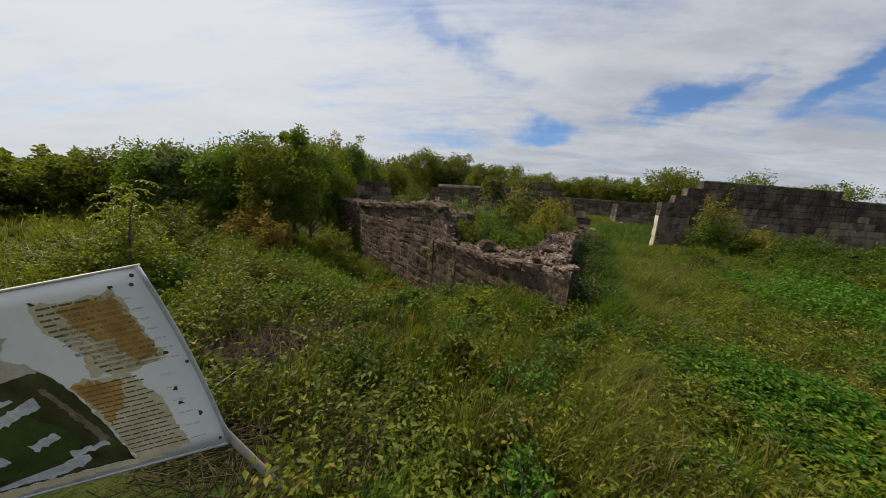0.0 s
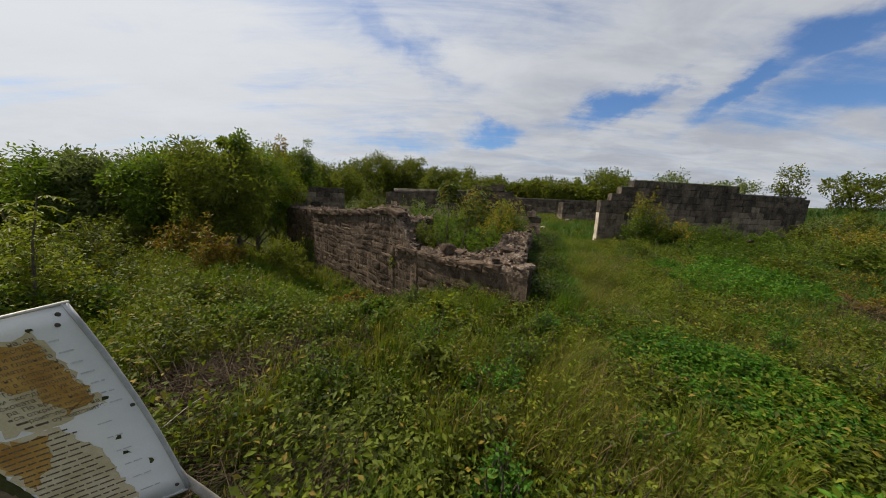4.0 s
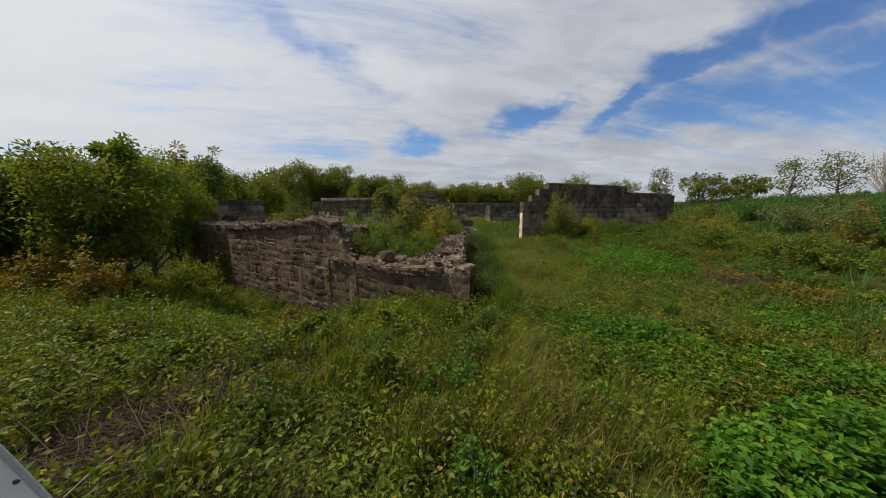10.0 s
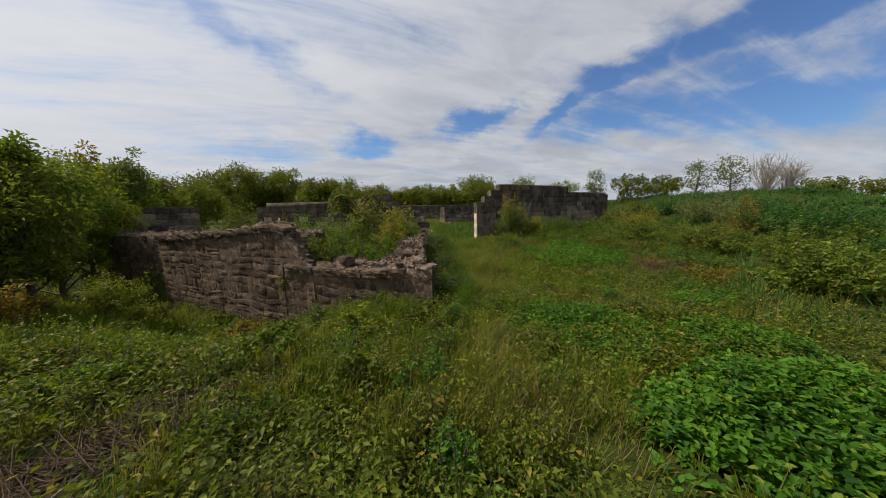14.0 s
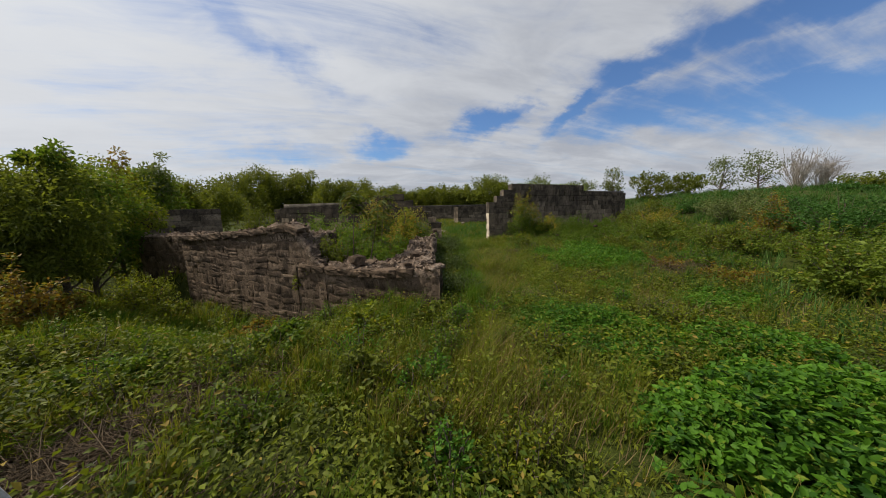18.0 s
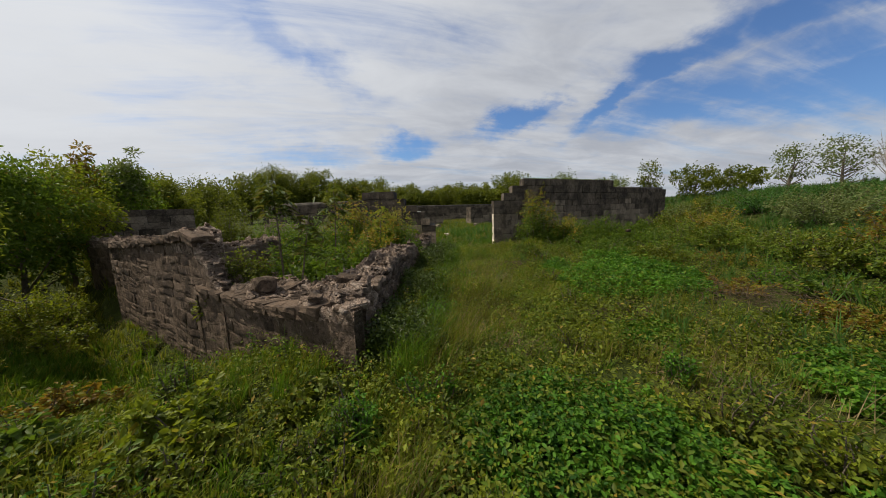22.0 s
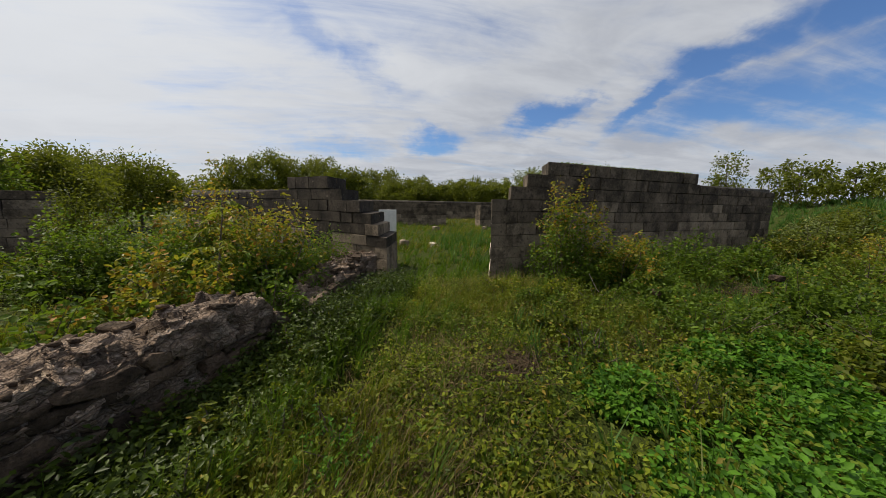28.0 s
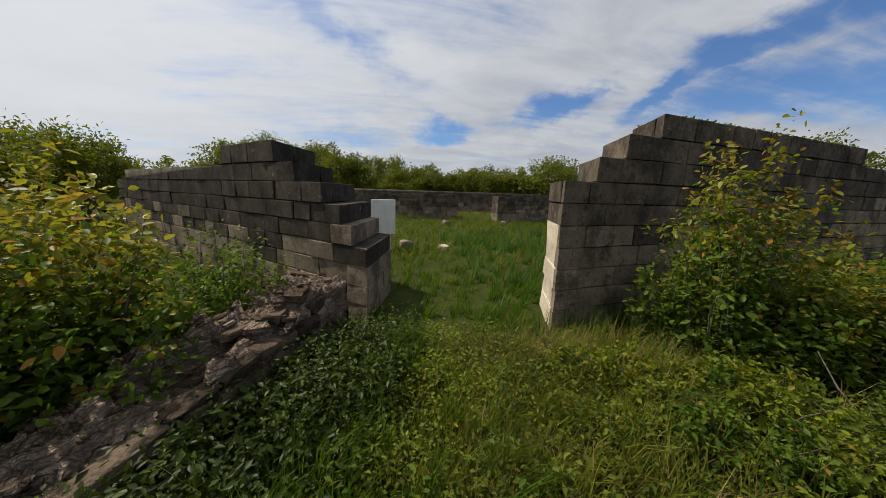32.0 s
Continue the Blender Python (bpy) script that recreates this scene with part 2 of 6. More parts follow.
GROUND = ground_material()
ASHLAR = stone_material("ashlar_limestone", (0.120, 0.095, 0.070), (0.275, 0.222, 0.165), (0.036, 0.029, 0.022), 0.53, vary=0.34)
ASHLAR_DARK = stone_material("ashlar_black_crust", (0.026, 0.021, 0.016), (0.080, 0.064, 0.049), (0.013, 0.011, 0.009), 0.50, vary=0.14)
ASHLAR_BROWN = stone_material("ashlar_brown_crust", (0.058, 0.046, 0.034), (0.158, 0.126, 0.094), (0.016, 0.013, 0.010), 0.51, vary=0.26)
# pale ashlar: carries the gateway end's sunlight in its colour; also one pale boulder
ASHLAR_PALE = stone_material("ashlar_pale_sunlit", (0.40, 0.34, 0.265), (0.64, 0.56, 0.45), (0.16, 0.13, 0.10), 0.66, vary=0.16)
RUBBLE = stone_material("rubble_stone", (0.048, 0.033, 0.022), (0.153, 0.107, 0.073), (0.017, 0.012, 0.008), 0.54, 5.0, 0.9, vary=0.28)
RUBBLE_PALE = stone_material("rubble_stone_pale", (0.084, 0.060, 0.043), (0.213, 0.156, 0.111), (0.031, 0.022, 0.015), 0.57, 5.0, 0.9, vary=0.28)
RUBBLE_DARK = stone_material("rubble_stone_dark", (0.041, 0.029, 0.020), (0.133, 0.094, 0.065), (0.016, 0.011, 0.008), 0.53, 5.0, 0.9, vary=0.28)
POINTING = stone_material("lime_pointing", (0.078, 0.056, 0.040), (0.198, 0.144, 0.102), (0.029, 0.022, 0.015), 0.56, 7.0, 0.9)
MORTAR = broken_core_material("rubble_mortar")
CEMENT = stone_material("wall_core_mortar", (0.05, 0.045, 0.038), (0.125, 0.112, 0.092), (0.018, 0.016, 0.014), 0.52, 6.0, 0.6)
FRESH = stone_material("broken_pale_stone", (0.14, 0.108, 0.083), (0.29, 0.235, 0.188), (0.06, 0.045, 0.034), 0.58, 8.0, 0.7)
BARK = stone_material("bark", (0.07, 0.055, 0.04), (0.17, 0.14, 0.105), (0.03, 0.025, 0.02), 0.6, 12.0, 0.8)
TWIG = plain_material("dry_twig", (0.032, 0.020, 0.009), (0.100, 0.065, 0.028), 30, 0.85)
PALE_TWIG = plain_material("bleached_twig", (0.40, 0.37, 0.32), (0.62, 0.58, 0.52), 30, 0.8)
STICK = plain_material("grey_stem", (0.20, 0.17, 0.135), (0.36, 0.32, 0.27), 30, 0.8)
GRASS = leaf_material("grass_blades", (0.045, 0.062, 0.005), (0.180, 0.200, 0.020), (0.28, 0.20, 0.075), 0.6, 0.4, 0.12)
LUSH = leaf_material("lush_grass_blades", (0.024, 0.056, 0.004), (0.090, 0.162, 0.012), (0.16, 0.15, 0.03), 0.55, 0.45, 0.05)
HERB = leaf_material("herb_leaves", (0.022, 0.034, 0.004), (0.136, 0.166, 0.013), (0.24, 0.17, 0.03), 0.6, 0.34, 0.05)
CLOVER = leaf_material("broad_green_leaves", (0.014, 0.054, 0.005), (0.098, 0.225, 0.017), (0.15, 0.21, 0.02), 0.58, 0.40, 0.10)
SHRUB = leaf_material("shrub_leaves", (0.020, 0.044, 0.005), (0.128, 0.198, 0.020), (0.22, 0.14, 0.024), 0.52, 0.46, 0.03)
GOLD = leaf_material("golden_green_leaves", (0.044, 0.066, 0.006), (0.290, 0.275, 0.032), (0.40, 0.19, 0.035), 0.42, 0.45, 0.16)
YELLOW = leaf_material("yellow_green_leaves", (0.034, 0.056, 0.004), (0.208, 0.245, 0.019), (0.28, 0.20, 0.03), 0.5, 0.42, 0.05)
DARK = leaf_material("dark_tree_leaves", (0.026, 0.042, 0.005), (0.175, 0.205, 0.026), None, 0.6, 0.46)
HEDGE = leaf_material("hedge_leaves", (0.026, 0.042, 0.004), (0.160, 0.184, 0.020), None, 0.58, 0.43)
SLOPE_LEAF = leaf_material("slope_shrub_leaves", (0.032, 0.058, 0.006), (0.165, 0.225, 0.026), (0.24, 0.17, 0.03), 0.52, 0.42, 0.04)
MOUND = leaf_material("mound_grass_blades", (0.022, 0.060, 0.010), (0.082, 0.170, 0.030), (0.17, 0.17, 0.05), 0.55, 0.4, 0.06)
MOUND_LEAF = leaf_material("mound_shrub_leaves", (0.014, 0.046, 0.008), (0.072, 0.165, 0.030), None, 0.55, 0.4)
PALE_LEAF = leaf_material("grey_green_leaves", (0.055, 0.085, 0.026), (0.19, 0.225, 0.075), None, 0.6, 0.35)
BRONZE = leaf_material("bronze_young_leaves", (0.034, 0.034, 0.008), (0.115, 0.110, 0.020), (0.06, 0.10, 0.014), 0.5, 0.4, 0.45)
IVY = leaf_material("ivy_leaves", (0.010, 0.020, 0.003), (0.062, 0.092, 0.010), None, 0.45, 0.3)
RUST = leaf_material("rust_young_leaves", (0.075, 0.045, 0.008), (0.25, 0.155, 0.022), (0.15, 0.175, 0.018), 0.55, 0.4, 0.4)
STRAW = leaf_material("dead_stems", (0.070, 0.050, 0.024), (0.22, 0.165, 0.080), None, 0.8, 0.15)
SIGN_WHITE = plain_material("white_enamel_panel", (0.76, 0.75, 0.72), (0.86, 0.85, 0.82), 4, 0.4, 0.0, 0.03)
SIGN_EDGE = plain_material("grey_aluminium_frame", (0.34, 0.34, 0.34), (0.52, 0.52, 0.52), 14, 0.5, 0.2)
POST_MAT = plain_material("weathered_post", (0.20, 0.18, 0.15), (0.36, 0.33, 0.28), 9, 0.7)
BLEACH = plain_material("white_panel_far", (0.62, 0.62, 0.60), (0.78, 0.78, 0.76), 6, 0.5)
PAPER = plain_material("peeling_beige_print", (0.46, 0.37, 0.20), (0.68, 0.60, 0.41), 7, 0.7)
RUSTY = plain_material("orange_stained_print", (0.34, 0.17, 0.030), (0.54, 0.33, 0.085), 9, 0.7)
INK = plain_material("dark_ink", (0.07, 0.055, 0.035), (0.20, 0.16, 0.10), 60, 0.7)
GHOST = plain_material("faded_ink", (0.42, 0.42, 0.42), (0.66, 0.66, 0.66), 50, 0.5)
PHOTO = plain_material("dark_green_photo", (0.008, 0.010, 0.005), (0.085, 0.090, 0.028), 6, 0.4)
PHOTO_LIGHT = plain_material("photo_pale_masonry", (0.34, 0.36, 0.36), (0.66, 0.68, 0.68), 14, 0.4)
PHOTO_LAWN = plain_material("photo_green_lawn", (0.020, 0.040, 0.006), (0.060, 0.095, 0.020), 9, 0.4)
PHOTO_BROWN = plain_material("photo_brown_wall_top", (0.12, 0.085, 0.055), (0.28, 0.21, 0.145), 20, 0.4)
TORN = plain_material("torn_backing", (0.36, 0.31, 0.25), (0.55, 0.49, 0.41), 12, 0.7)
IRON = plain_material("rusty_screw", (0.05, 0.045, 0.04), (0.12, 0.10, 0.08), 40, 0.6, 0.6)


# ---------------------------------------------------------------- mesh helpers


def smooth(a, b, v):
    k = np.clip((np.asarray(v, float) - a) / (b - a), 0, 1)
    return k * k * (3 - 2 * k)


def wave(x, y, f, seed=0.0):
    """Cheap smooth unevenness between about -1 and 1."""
    x, y = np.asarray(x, float) * f + seed, np.asarray(y, float) * f - seed
    return (np.sin(x * 1.3 + 1.7 * np.sin(y * 0.9)) + np.sin(y * 1.7 + 1.3 * np.sin(x * 1.1 + 2)) + np.sin((x + y) * 0.8 + 0.5)) / 3


def ground_height(x, y):
    x, y = np.asarray(x, float), np.asarray(y, float)
    s = 0.91 * x - 0.42 * y
    mound = 2.15 * smooth(5.2, 17.5, s) * smooth(60, 30, y - 0.4 * x) * smooth(46, 24, s)
    mound = mound * (0.40 + 0.60 * smooth(-3.0, 6.0, y - 0.30 * (x - 12)))
    dip = -0.16 * smooth(11.5, 5.5, y) * smooth(40, 15, np.hypot(x, y))
    run, off = -0.72 * (x + 2.5) + 0.694 * (y - 8.6), 0.694 * (x + 2.5) + 0.72 * (y - 8.6)
    dip = dip - 1.22 * np.exp(-((off + 0.35) / 1.75) ** 2) * smooth(-4.6, -0.9, run) * smooth(11.0, 7.0, run) * smooth(1.0, 0.3, off)
    bank = 0.4 * smooth(12.5, 20, -x) * smooth(30, 10, y)
    near = smooth(60, 20, np.hypot(x, y))
    rough = 0.035 * wave(x, y, 1.1) + 0.05 * wave(x, y, 0.37, 3.0) + 0.10 * wave(x, y, 0.21, 8.0) * smooth(4, 9, s)
    return mound + dip + bank + rough * near


def mesh_of(name, verts, faces, mat=None, flat=True):
    """A mesh from arrays; all faces have the same number of corners."""
    verts, faces = np.asarray(verts, np.float32), np.asarray(faces, np.int32)
    me = bpy.data.meshes.new(name)
    k = faces.shape[1]
    me.vertices.add(len(verts))
    me.vertices.foreach_set("co", verts.ravel())
    me.loops.add(faces.size)
    me.loops.foreach_set("vertex_index", faces.ravel())
    me.polygons.add(len(faces))
    me.polygons.foreach_set("loop_start", np.arange(0, faces.size, k, dtype=np.int32))
    me.update(calc_edges=True)
    if not flat:
        me.polygons.foreach_set("use_smooth", np.ones(len(faces), bool))
    if mat:
        me.materials.append(mat)
    return me


def part(name, data, parent=None, label="", kind=""):
    ob = new(name, data)
    ob.parent = parent
    return tagged(ob, label, kind=kind)


def bm_mesh(name, bm, mat, flat=True):
    me = bpy.data.meshes.new(name)
    bm.to_mesh(me)
    bm.free()
    if not flat:
        me.polygons.foreach_set("use_smooth", np.ones(len(me.polygons), bool))
    me.materials.append(mat)
    return me


def empty(name, x, y, z, label, category, group="", rz=0.0):
    ob = new(name)
    ob.empty_display_size = 0.1
    ob.matrix_world = pose(x, y, z, 0, 0, rz)
    return tagged(ob, label, category, group)


def box_bm(size, centre=(0, 0, 0), bevel=0.0):
    bm = bmesh.new()
    bmesh.ops.create_cube(bm, size=1.0, matrix=Matrix.Translation(centre) @ Matrix.Diagonal((*size, 1)))
    if bevel:
        bmesh.ops.bevel(bm, geom=bm.edges[:], offset=bevel, segments=1, affect="EDGES")
    return bm


def tube(points, radii, sides=6):
    """Verts and quads of a tapering tube along points."""
    points, radii = np.asarray(points, float), np.asarray(radii, float)
    way = np.gradient(points, axis=0)
    way /= np.linalg.norm(way, axis=1, keepdims=True) + 1e-9
    ref = np.where(np.abs(way[:, 2:3]) < 0.9, [[0.0, 0, 1]], [[1.0, 0, 0]])
    a = np.cross(way, ref)
    a /= np.linalg.norm(a, axis=1, keepdims=True)
    b = np.cross(way, a)
    ang = np.linspace(0, 2 * np.pi, sides, endpoint=False)
    ring = a[:, None] * np.cos(ang)[None, :, None] + b[:, None] * np.sin(ang)[None, :, None]
    verts = (points[:, None] + ring * radii[:, None, None]).reshape(-1, 3)
    i, j = np.meshgrid(np.arange(len(points) - 1), np.arange(sides), indexing="ij")
    k = (j + 1) % sides
    quads = np.stack([i * sides + j, i * sides + k, (i + 1) * sides + k, (i + 1) * sides + j], -1).reshape(-1, 4)
    return verts, quads


def joined(pieces):
    verts, faces, n = [], [], 0
    for v, f in pieces:
        verts.append(v)
        faces.append(np.asarray(f) + n)
        n += len(v)
    return np.concatenate(verts), np.concatenate(faces)


def unit(v):
    return v / (np.linalg.norm(v, axis=-1, keepdims=True) + 1e-9)


def leaf_arrays(place, size, r, aspect=0.5, up=0.5, fold=0.18, droop=0.0, out=None, oval=False):
    """One folded leaf per place: base, sides, tip. out: directions that the leaves lean along."""
    n = len(place)
    size = np.broadcast_to(np.asarray(size, float), n)[:, None] * r.uniform(0.6, 1.35, (n, 1))
    way = r.normal(size=(n, 3)) * (1, 1, 0.55)
    if out is not None:
        way = unit(way) + 1.1 * out
    way[:, 2] -= droop
    way = unit(way)
    nor = unit(r.normal(size=(n, 3)) * (1 - up) + np.array([0, 0, 1.0]) * up * 1.6)
    side = unit(np.cross(way, nor))
    nor = np.cross(side, way)
    half = size * aspect * 0.5
    mid = place + way * size * 0.48
    tip = place + way * size - np.array([0, 0, 1]) * size * 0.12
    if oval:
        lift = nor * size * fold * 0.5
        a, b = place + way * size * 0.28 + lift, place + way * size * 0.66 + lift * 0.8 - np.array([0, 0, 1]) * size * 0.05
        verts = np.stack([place, a + side * half * 0.92, b + side * half * 0.86, tip, b - side * half * 0.86, a - side * half * 0.92], 1).reshape(-1, 3)
        b = np.arange(n)[:, None] * 6
        return verts, np.concatenate([b + [0, 1, 2], b + [0, 2, 3], b + [0, 3, 4], b + [0, 4, 5]], 1).reshape(-1, 3)
    verts = np.stack([place, mid + side * half + nor * size * fold * 0.5, tip, mid - side * half + nor * size * fold * 0.5], 1).reshape(-1, 3)
    b = np.arange(n)[:, None] * 4
    return verts, np.concatenate([b + [0, 1, 2], b + [0, 2, 3]], 1).reshape(-1, 3)


def blade_arrays(place, height, r, width=0.006, lean=0.35, wind=(0.25, 0.05), thin=False):
    """Grass blades: a quad and a tip, bent over; thin ones are one sliver each."""
    n = len(place)
    h = np.broadcast_to(np.asarray(height, float), n)[:, None] * r.uniform(0.55, 1.3, (n, 1))
    ang = r.uniform(0, 2 * np.pi, n)
    across = np.stack([np.cos(ang), np.sin(ang), 0 * ang], 1) * width * r.uniform(0.6, 1.4, (n, 1))
    tilt = r.normal(size=(n, 2)) * lean + np.array(wind)
    off = np.concatenate([tilt, np.zeros((n, 1))], 1)
    mid = place + np.array([0, 0, 0.58]) * h + off * h * 0.30
    tip = place + np.array([0, 0, 0.92]) * h + off * h * 0.95
    if thin:
        verts = np.stack([place - across, place + across, tip], 1).reshape(-1, 3)
        return verts, np.arange(n * 3).reshape(-1, 3)
    verts = np.stack([place - across, place + across, mid + across * 0.75, mid - across * 0.75, tip], 1).reshape(-1, 3)
    b = np.arange(n)[:, None] * 5
    return verts, np.concatenate([b + [0, 1, 2], b + [0, 2, 3], b + [3, 2, 4]], 1).reshape(-1, 3)


# ---------------------------------------------------------------- ground
def ground_axis(lo, hi, fine):
    inner = np.arange(lo, hi, fine)
    far = np.array([1.5, 4, 8, 14, 24, 40, 70, 120, 220, 420, 800, 1500])
    return np.concatenate([(lo - far)[::-1], inner, hi + far])


gx, gy = ground_axis(-18, 26, 0.28), ground_axis(-6, 40, 0.28)
X, Y = np.meshgrid(gx, gy, indexing="ij")
i, j = np.meshgrid(np.arange(len(gx) - 1), np.arange(len(gy) - 1), indexing="ij")
w = len(gy)
quads = np.stack([i * w + j, (i + 1) * w + j, (i + 1) * w + j + 1, i * w + j + 1], -1).reshape(-1, 4)
ground = new("ground", mesh_of("ground", np.stack([X, Y, ground_height(X, Y)], -1).reshape(-1, 3), quads, GROUND, flat=False))
tagged(ground, "rough green meadow with bare earth patches and a grassy mound", "ground", kind="structure")


# ---------------------------------------------------------------- squared stone walls
def block_mesh(name, seed, mat):
    """A unit block, its edges worn and its faces slightly uneven."""
    r = np.random.default_rng(seed)
    bm = box_bm((1, 1, 1), bevel=0.022)
    for v in bm.verts:
        v.co += Vector(r.normal(size=3) * 0.011)
    return bm_mesh(name, bm, mat)


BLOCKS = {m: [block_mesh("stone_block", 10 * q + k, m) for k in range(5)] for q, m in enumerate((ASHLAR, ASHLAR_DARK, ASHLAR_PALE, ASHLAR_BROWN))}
COURSE = 0.265


def add_block(parent, mat, x, y, z, length, depth, height, rz, r, name="stone_block"):
    ob = new(name, BLOCKS[mat][r.integers(5)])
    ob.parent = parent
    ob.matrix_world = pose(x, y, z, r.normal() * 0.5, r.normal() * 0.4, rz + r.normal() * 0.5) @ Matrix.Diagonal((length, depth, height, 1))
    return ob


def end_block(parent, mat, corner, along_v, back_v, height, r):
    """A block at a wall's end, cut to the skew of the gateway; baked, so that its faces stay flush with the end."""
    base = BLOCKS[mat][r.integers(5)]
    co = np.empty(len(base.vertices) * 3, np.float32)
    base.vertices.foreach_get("co", co)
    co = co.reshape(-1, 3) + 0.5
    a, b = np.append(along_v, 0), np.append(back_v, 0)
    p = co[:, :1] * a + co[:, 1:2] * b + co[:, 2:] * np.array([0, 0, height])
    me = base.copy()
    me.vertices.foreach_set("co", p.astype(np.float32).ravel())
    me.update()
    ob = new("stone_block", me)
    ob.parent = parent
    ob.matrix_world = pose(*corner)
    return ob


def block_wall(name, label, a, b, thick, top, seed, dark_from, ends=(False, False), back=None, beds=None, sunlit_end=0.0, crust=ASHLAR_DARK):
    """A wall of squared blocks from a to b (its front faces the near side); top(u) is its height u metres from a."""
    r = np.random.default_rng(seed)
    a, b = np.array(a, float), np.array(b, float)
    long = np.linalg.norm(b - a)
    d = (b - a) / long
    nrm = np.array([d[1], -d[0]])
    if nrm[1] > 0:
        nrm = -nrm
    bk = -nrm if back is None else np.array(back, float)
    rz = math.degrees(math.atan2(d[1], d[0]))
    wall = tagged(new(name), label, "wall", kind="structure")
    beds = beds or [COURSE * (c - 1) for c in range(9)]
    core = []
    for c, (z0, z1) in enumerate(zip(beds, beds[1:])):
        course = z1 - z0
        us = np.linspace(0, long, 400)
        stands = us[np.array([top(u) for u in us]) >= z1 - course * 0.85]
        if not len(stands):
            continue
        lo, hi = stands[0], stands[-1]
        if lo < 0.05:
            lo = 0.0
        u = lo + r.uniform(-0.012, 0.012) * (lo > 0)
        first = True
        while u < hi - 0.05:
            size = r.uniform(0.34, 0.82) if not first else (0.62 if c % 2 else 0.40) * r.uniform(0.9, 1.1)
            if hi - u - size < 0.25:
                size = hi - u
            at_end = (first and ends[0] and lo < 2.2) or (u + size > hi - 0.02 and ends[1])
            depth = thick * ((0.22 if c % 2 else 0.13) if sunlit_end and first else (0.62 if c % 2 else 0.45)) if at_end else 0.30
            mid = a + d * (u + size / 2) - nrm * (depth / 2) + nrm * r.normal() * 0.006
            h = min(z1, max(top(u + size / 2), z1 - course * 0.85)) - z0 if z1 > top(u + size / 2) else course
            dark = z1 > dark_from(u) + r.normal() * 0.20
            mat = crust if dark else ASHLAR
            if at_end:
                if first and r.random() < sunlit_end and not dark:
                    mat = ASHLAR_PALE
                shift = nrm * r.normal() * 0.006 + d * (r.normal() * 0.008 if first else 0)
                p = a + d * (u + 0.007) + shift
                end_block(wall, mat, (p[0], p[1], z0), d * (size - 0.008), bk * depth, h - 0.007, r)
                # rear part of the end face: sunlight put into the colour by paler stone
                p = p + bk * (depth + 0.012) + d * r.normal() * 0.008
                end_block(wall, ASHLAR_PALE if sunlit_end and (not dark or z1 < 1.0) else mat, (p[0], p[1], z0), d * (size - 0.008), bk * (thick - depth - 0.012), h - 0.007, r)
            else:
                add_block(wall, mat, mid[0], mid[1], z0 + h / 2, size - 0.014, depth, h - 0.013, rz, r)
            u += size
            first = False
        # the rubble fill behind the face, one bed a course
        s0, s1 = lo + (0.30 if lo < 2.2 and ends[0] else 0.03), hi - (0.30 if ends[1] else 0.03)
        if s1 > s0:
            p = [a + d * s0 + bk * 0.05, a + d * s1 + bk * 0.05, a + d * s1 + bk * (thick - 0.02), a + d * s0 + bk * (thick - 0.02)]
            zz = z1 - 0.018 if hi - lo > 0 else z1
            v = [(q[0], q[1], z) for z in (z0 - 0.02, zz) for q in p]
            core.append((np.array(v), np.array([[0, 1, 5, 4], [1, 2, 6, 5], [2, 3, 7, 6], [3, 0, 4, 7], [4, 5, 6, 7], [3, 2, 1, 0]])))
    v, f = joined(core)
    part("wall_core", mesh_of("wall_core", v, f, CEMENT), wall, "dark weathered mortar and rubble fill")
    return wall


RIGHT_BEDS = [-0.53, -0.265, 0.0, 0.265, 0.53, 0.79, 1.06, 1.33, 1.60, 1.865, 2.16, 2.455, 2.75]
LEFT_BEDS = [-0.52, -0.27, -0.02, 0.23, 0.48, 0.73, 0.98, 1.235, 1.49, 1.765, 2.05, 2.36]


def right_top(u):
    for edge, h in ((0.45, 1.865), (0.88, 2.16), (1.46, 2.455), (7.05, 2.75)):
        if u < edge:
            return h
    return 2.43 - (u - 7.05) * 0.023


def left_top(u):
    for edge, h in ((0.22, 0.98), (0.43, 1.235), (0.80, 1.49), (1.38, 1.765), (1.87, 2.05), (3.60, 2.36)):
        if u < edge:
            return h
    return 2.04 - (u - 3.60) * 0.035


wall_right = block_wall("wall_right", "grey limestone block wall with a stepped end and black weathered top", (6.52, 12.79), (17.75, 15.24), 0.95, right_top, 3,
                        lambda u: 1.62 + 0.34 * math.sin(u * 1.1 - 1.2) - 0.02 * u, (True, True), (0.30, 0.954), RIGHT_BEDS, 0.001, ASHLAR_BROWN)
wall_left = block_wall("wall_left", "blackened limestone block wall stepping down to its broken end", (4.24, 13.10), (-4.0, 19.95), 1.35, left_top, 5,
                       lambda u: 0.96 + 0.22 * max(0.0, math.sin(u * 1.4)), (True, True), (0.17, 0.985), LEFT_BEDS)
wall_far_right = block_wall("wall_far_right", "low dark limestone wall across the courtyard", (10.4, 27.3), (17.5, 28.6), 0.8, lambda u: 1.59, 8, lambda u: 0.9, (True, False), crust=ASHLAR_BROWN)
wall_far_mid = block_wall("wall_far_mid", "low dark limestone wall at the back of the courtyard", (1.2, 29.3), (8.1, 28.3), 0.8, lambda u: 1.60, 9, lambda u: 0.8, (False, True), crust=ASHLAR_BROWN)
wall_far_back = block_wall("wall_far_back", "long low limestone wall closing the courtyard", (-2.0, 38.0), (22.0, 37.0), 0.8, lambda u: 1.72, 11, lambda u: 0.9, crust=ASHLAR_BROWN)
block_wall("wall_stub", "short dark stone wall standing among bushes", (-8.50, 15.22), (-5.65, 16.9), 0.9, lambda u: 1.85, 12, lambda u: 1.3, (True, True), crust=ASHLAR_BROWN)


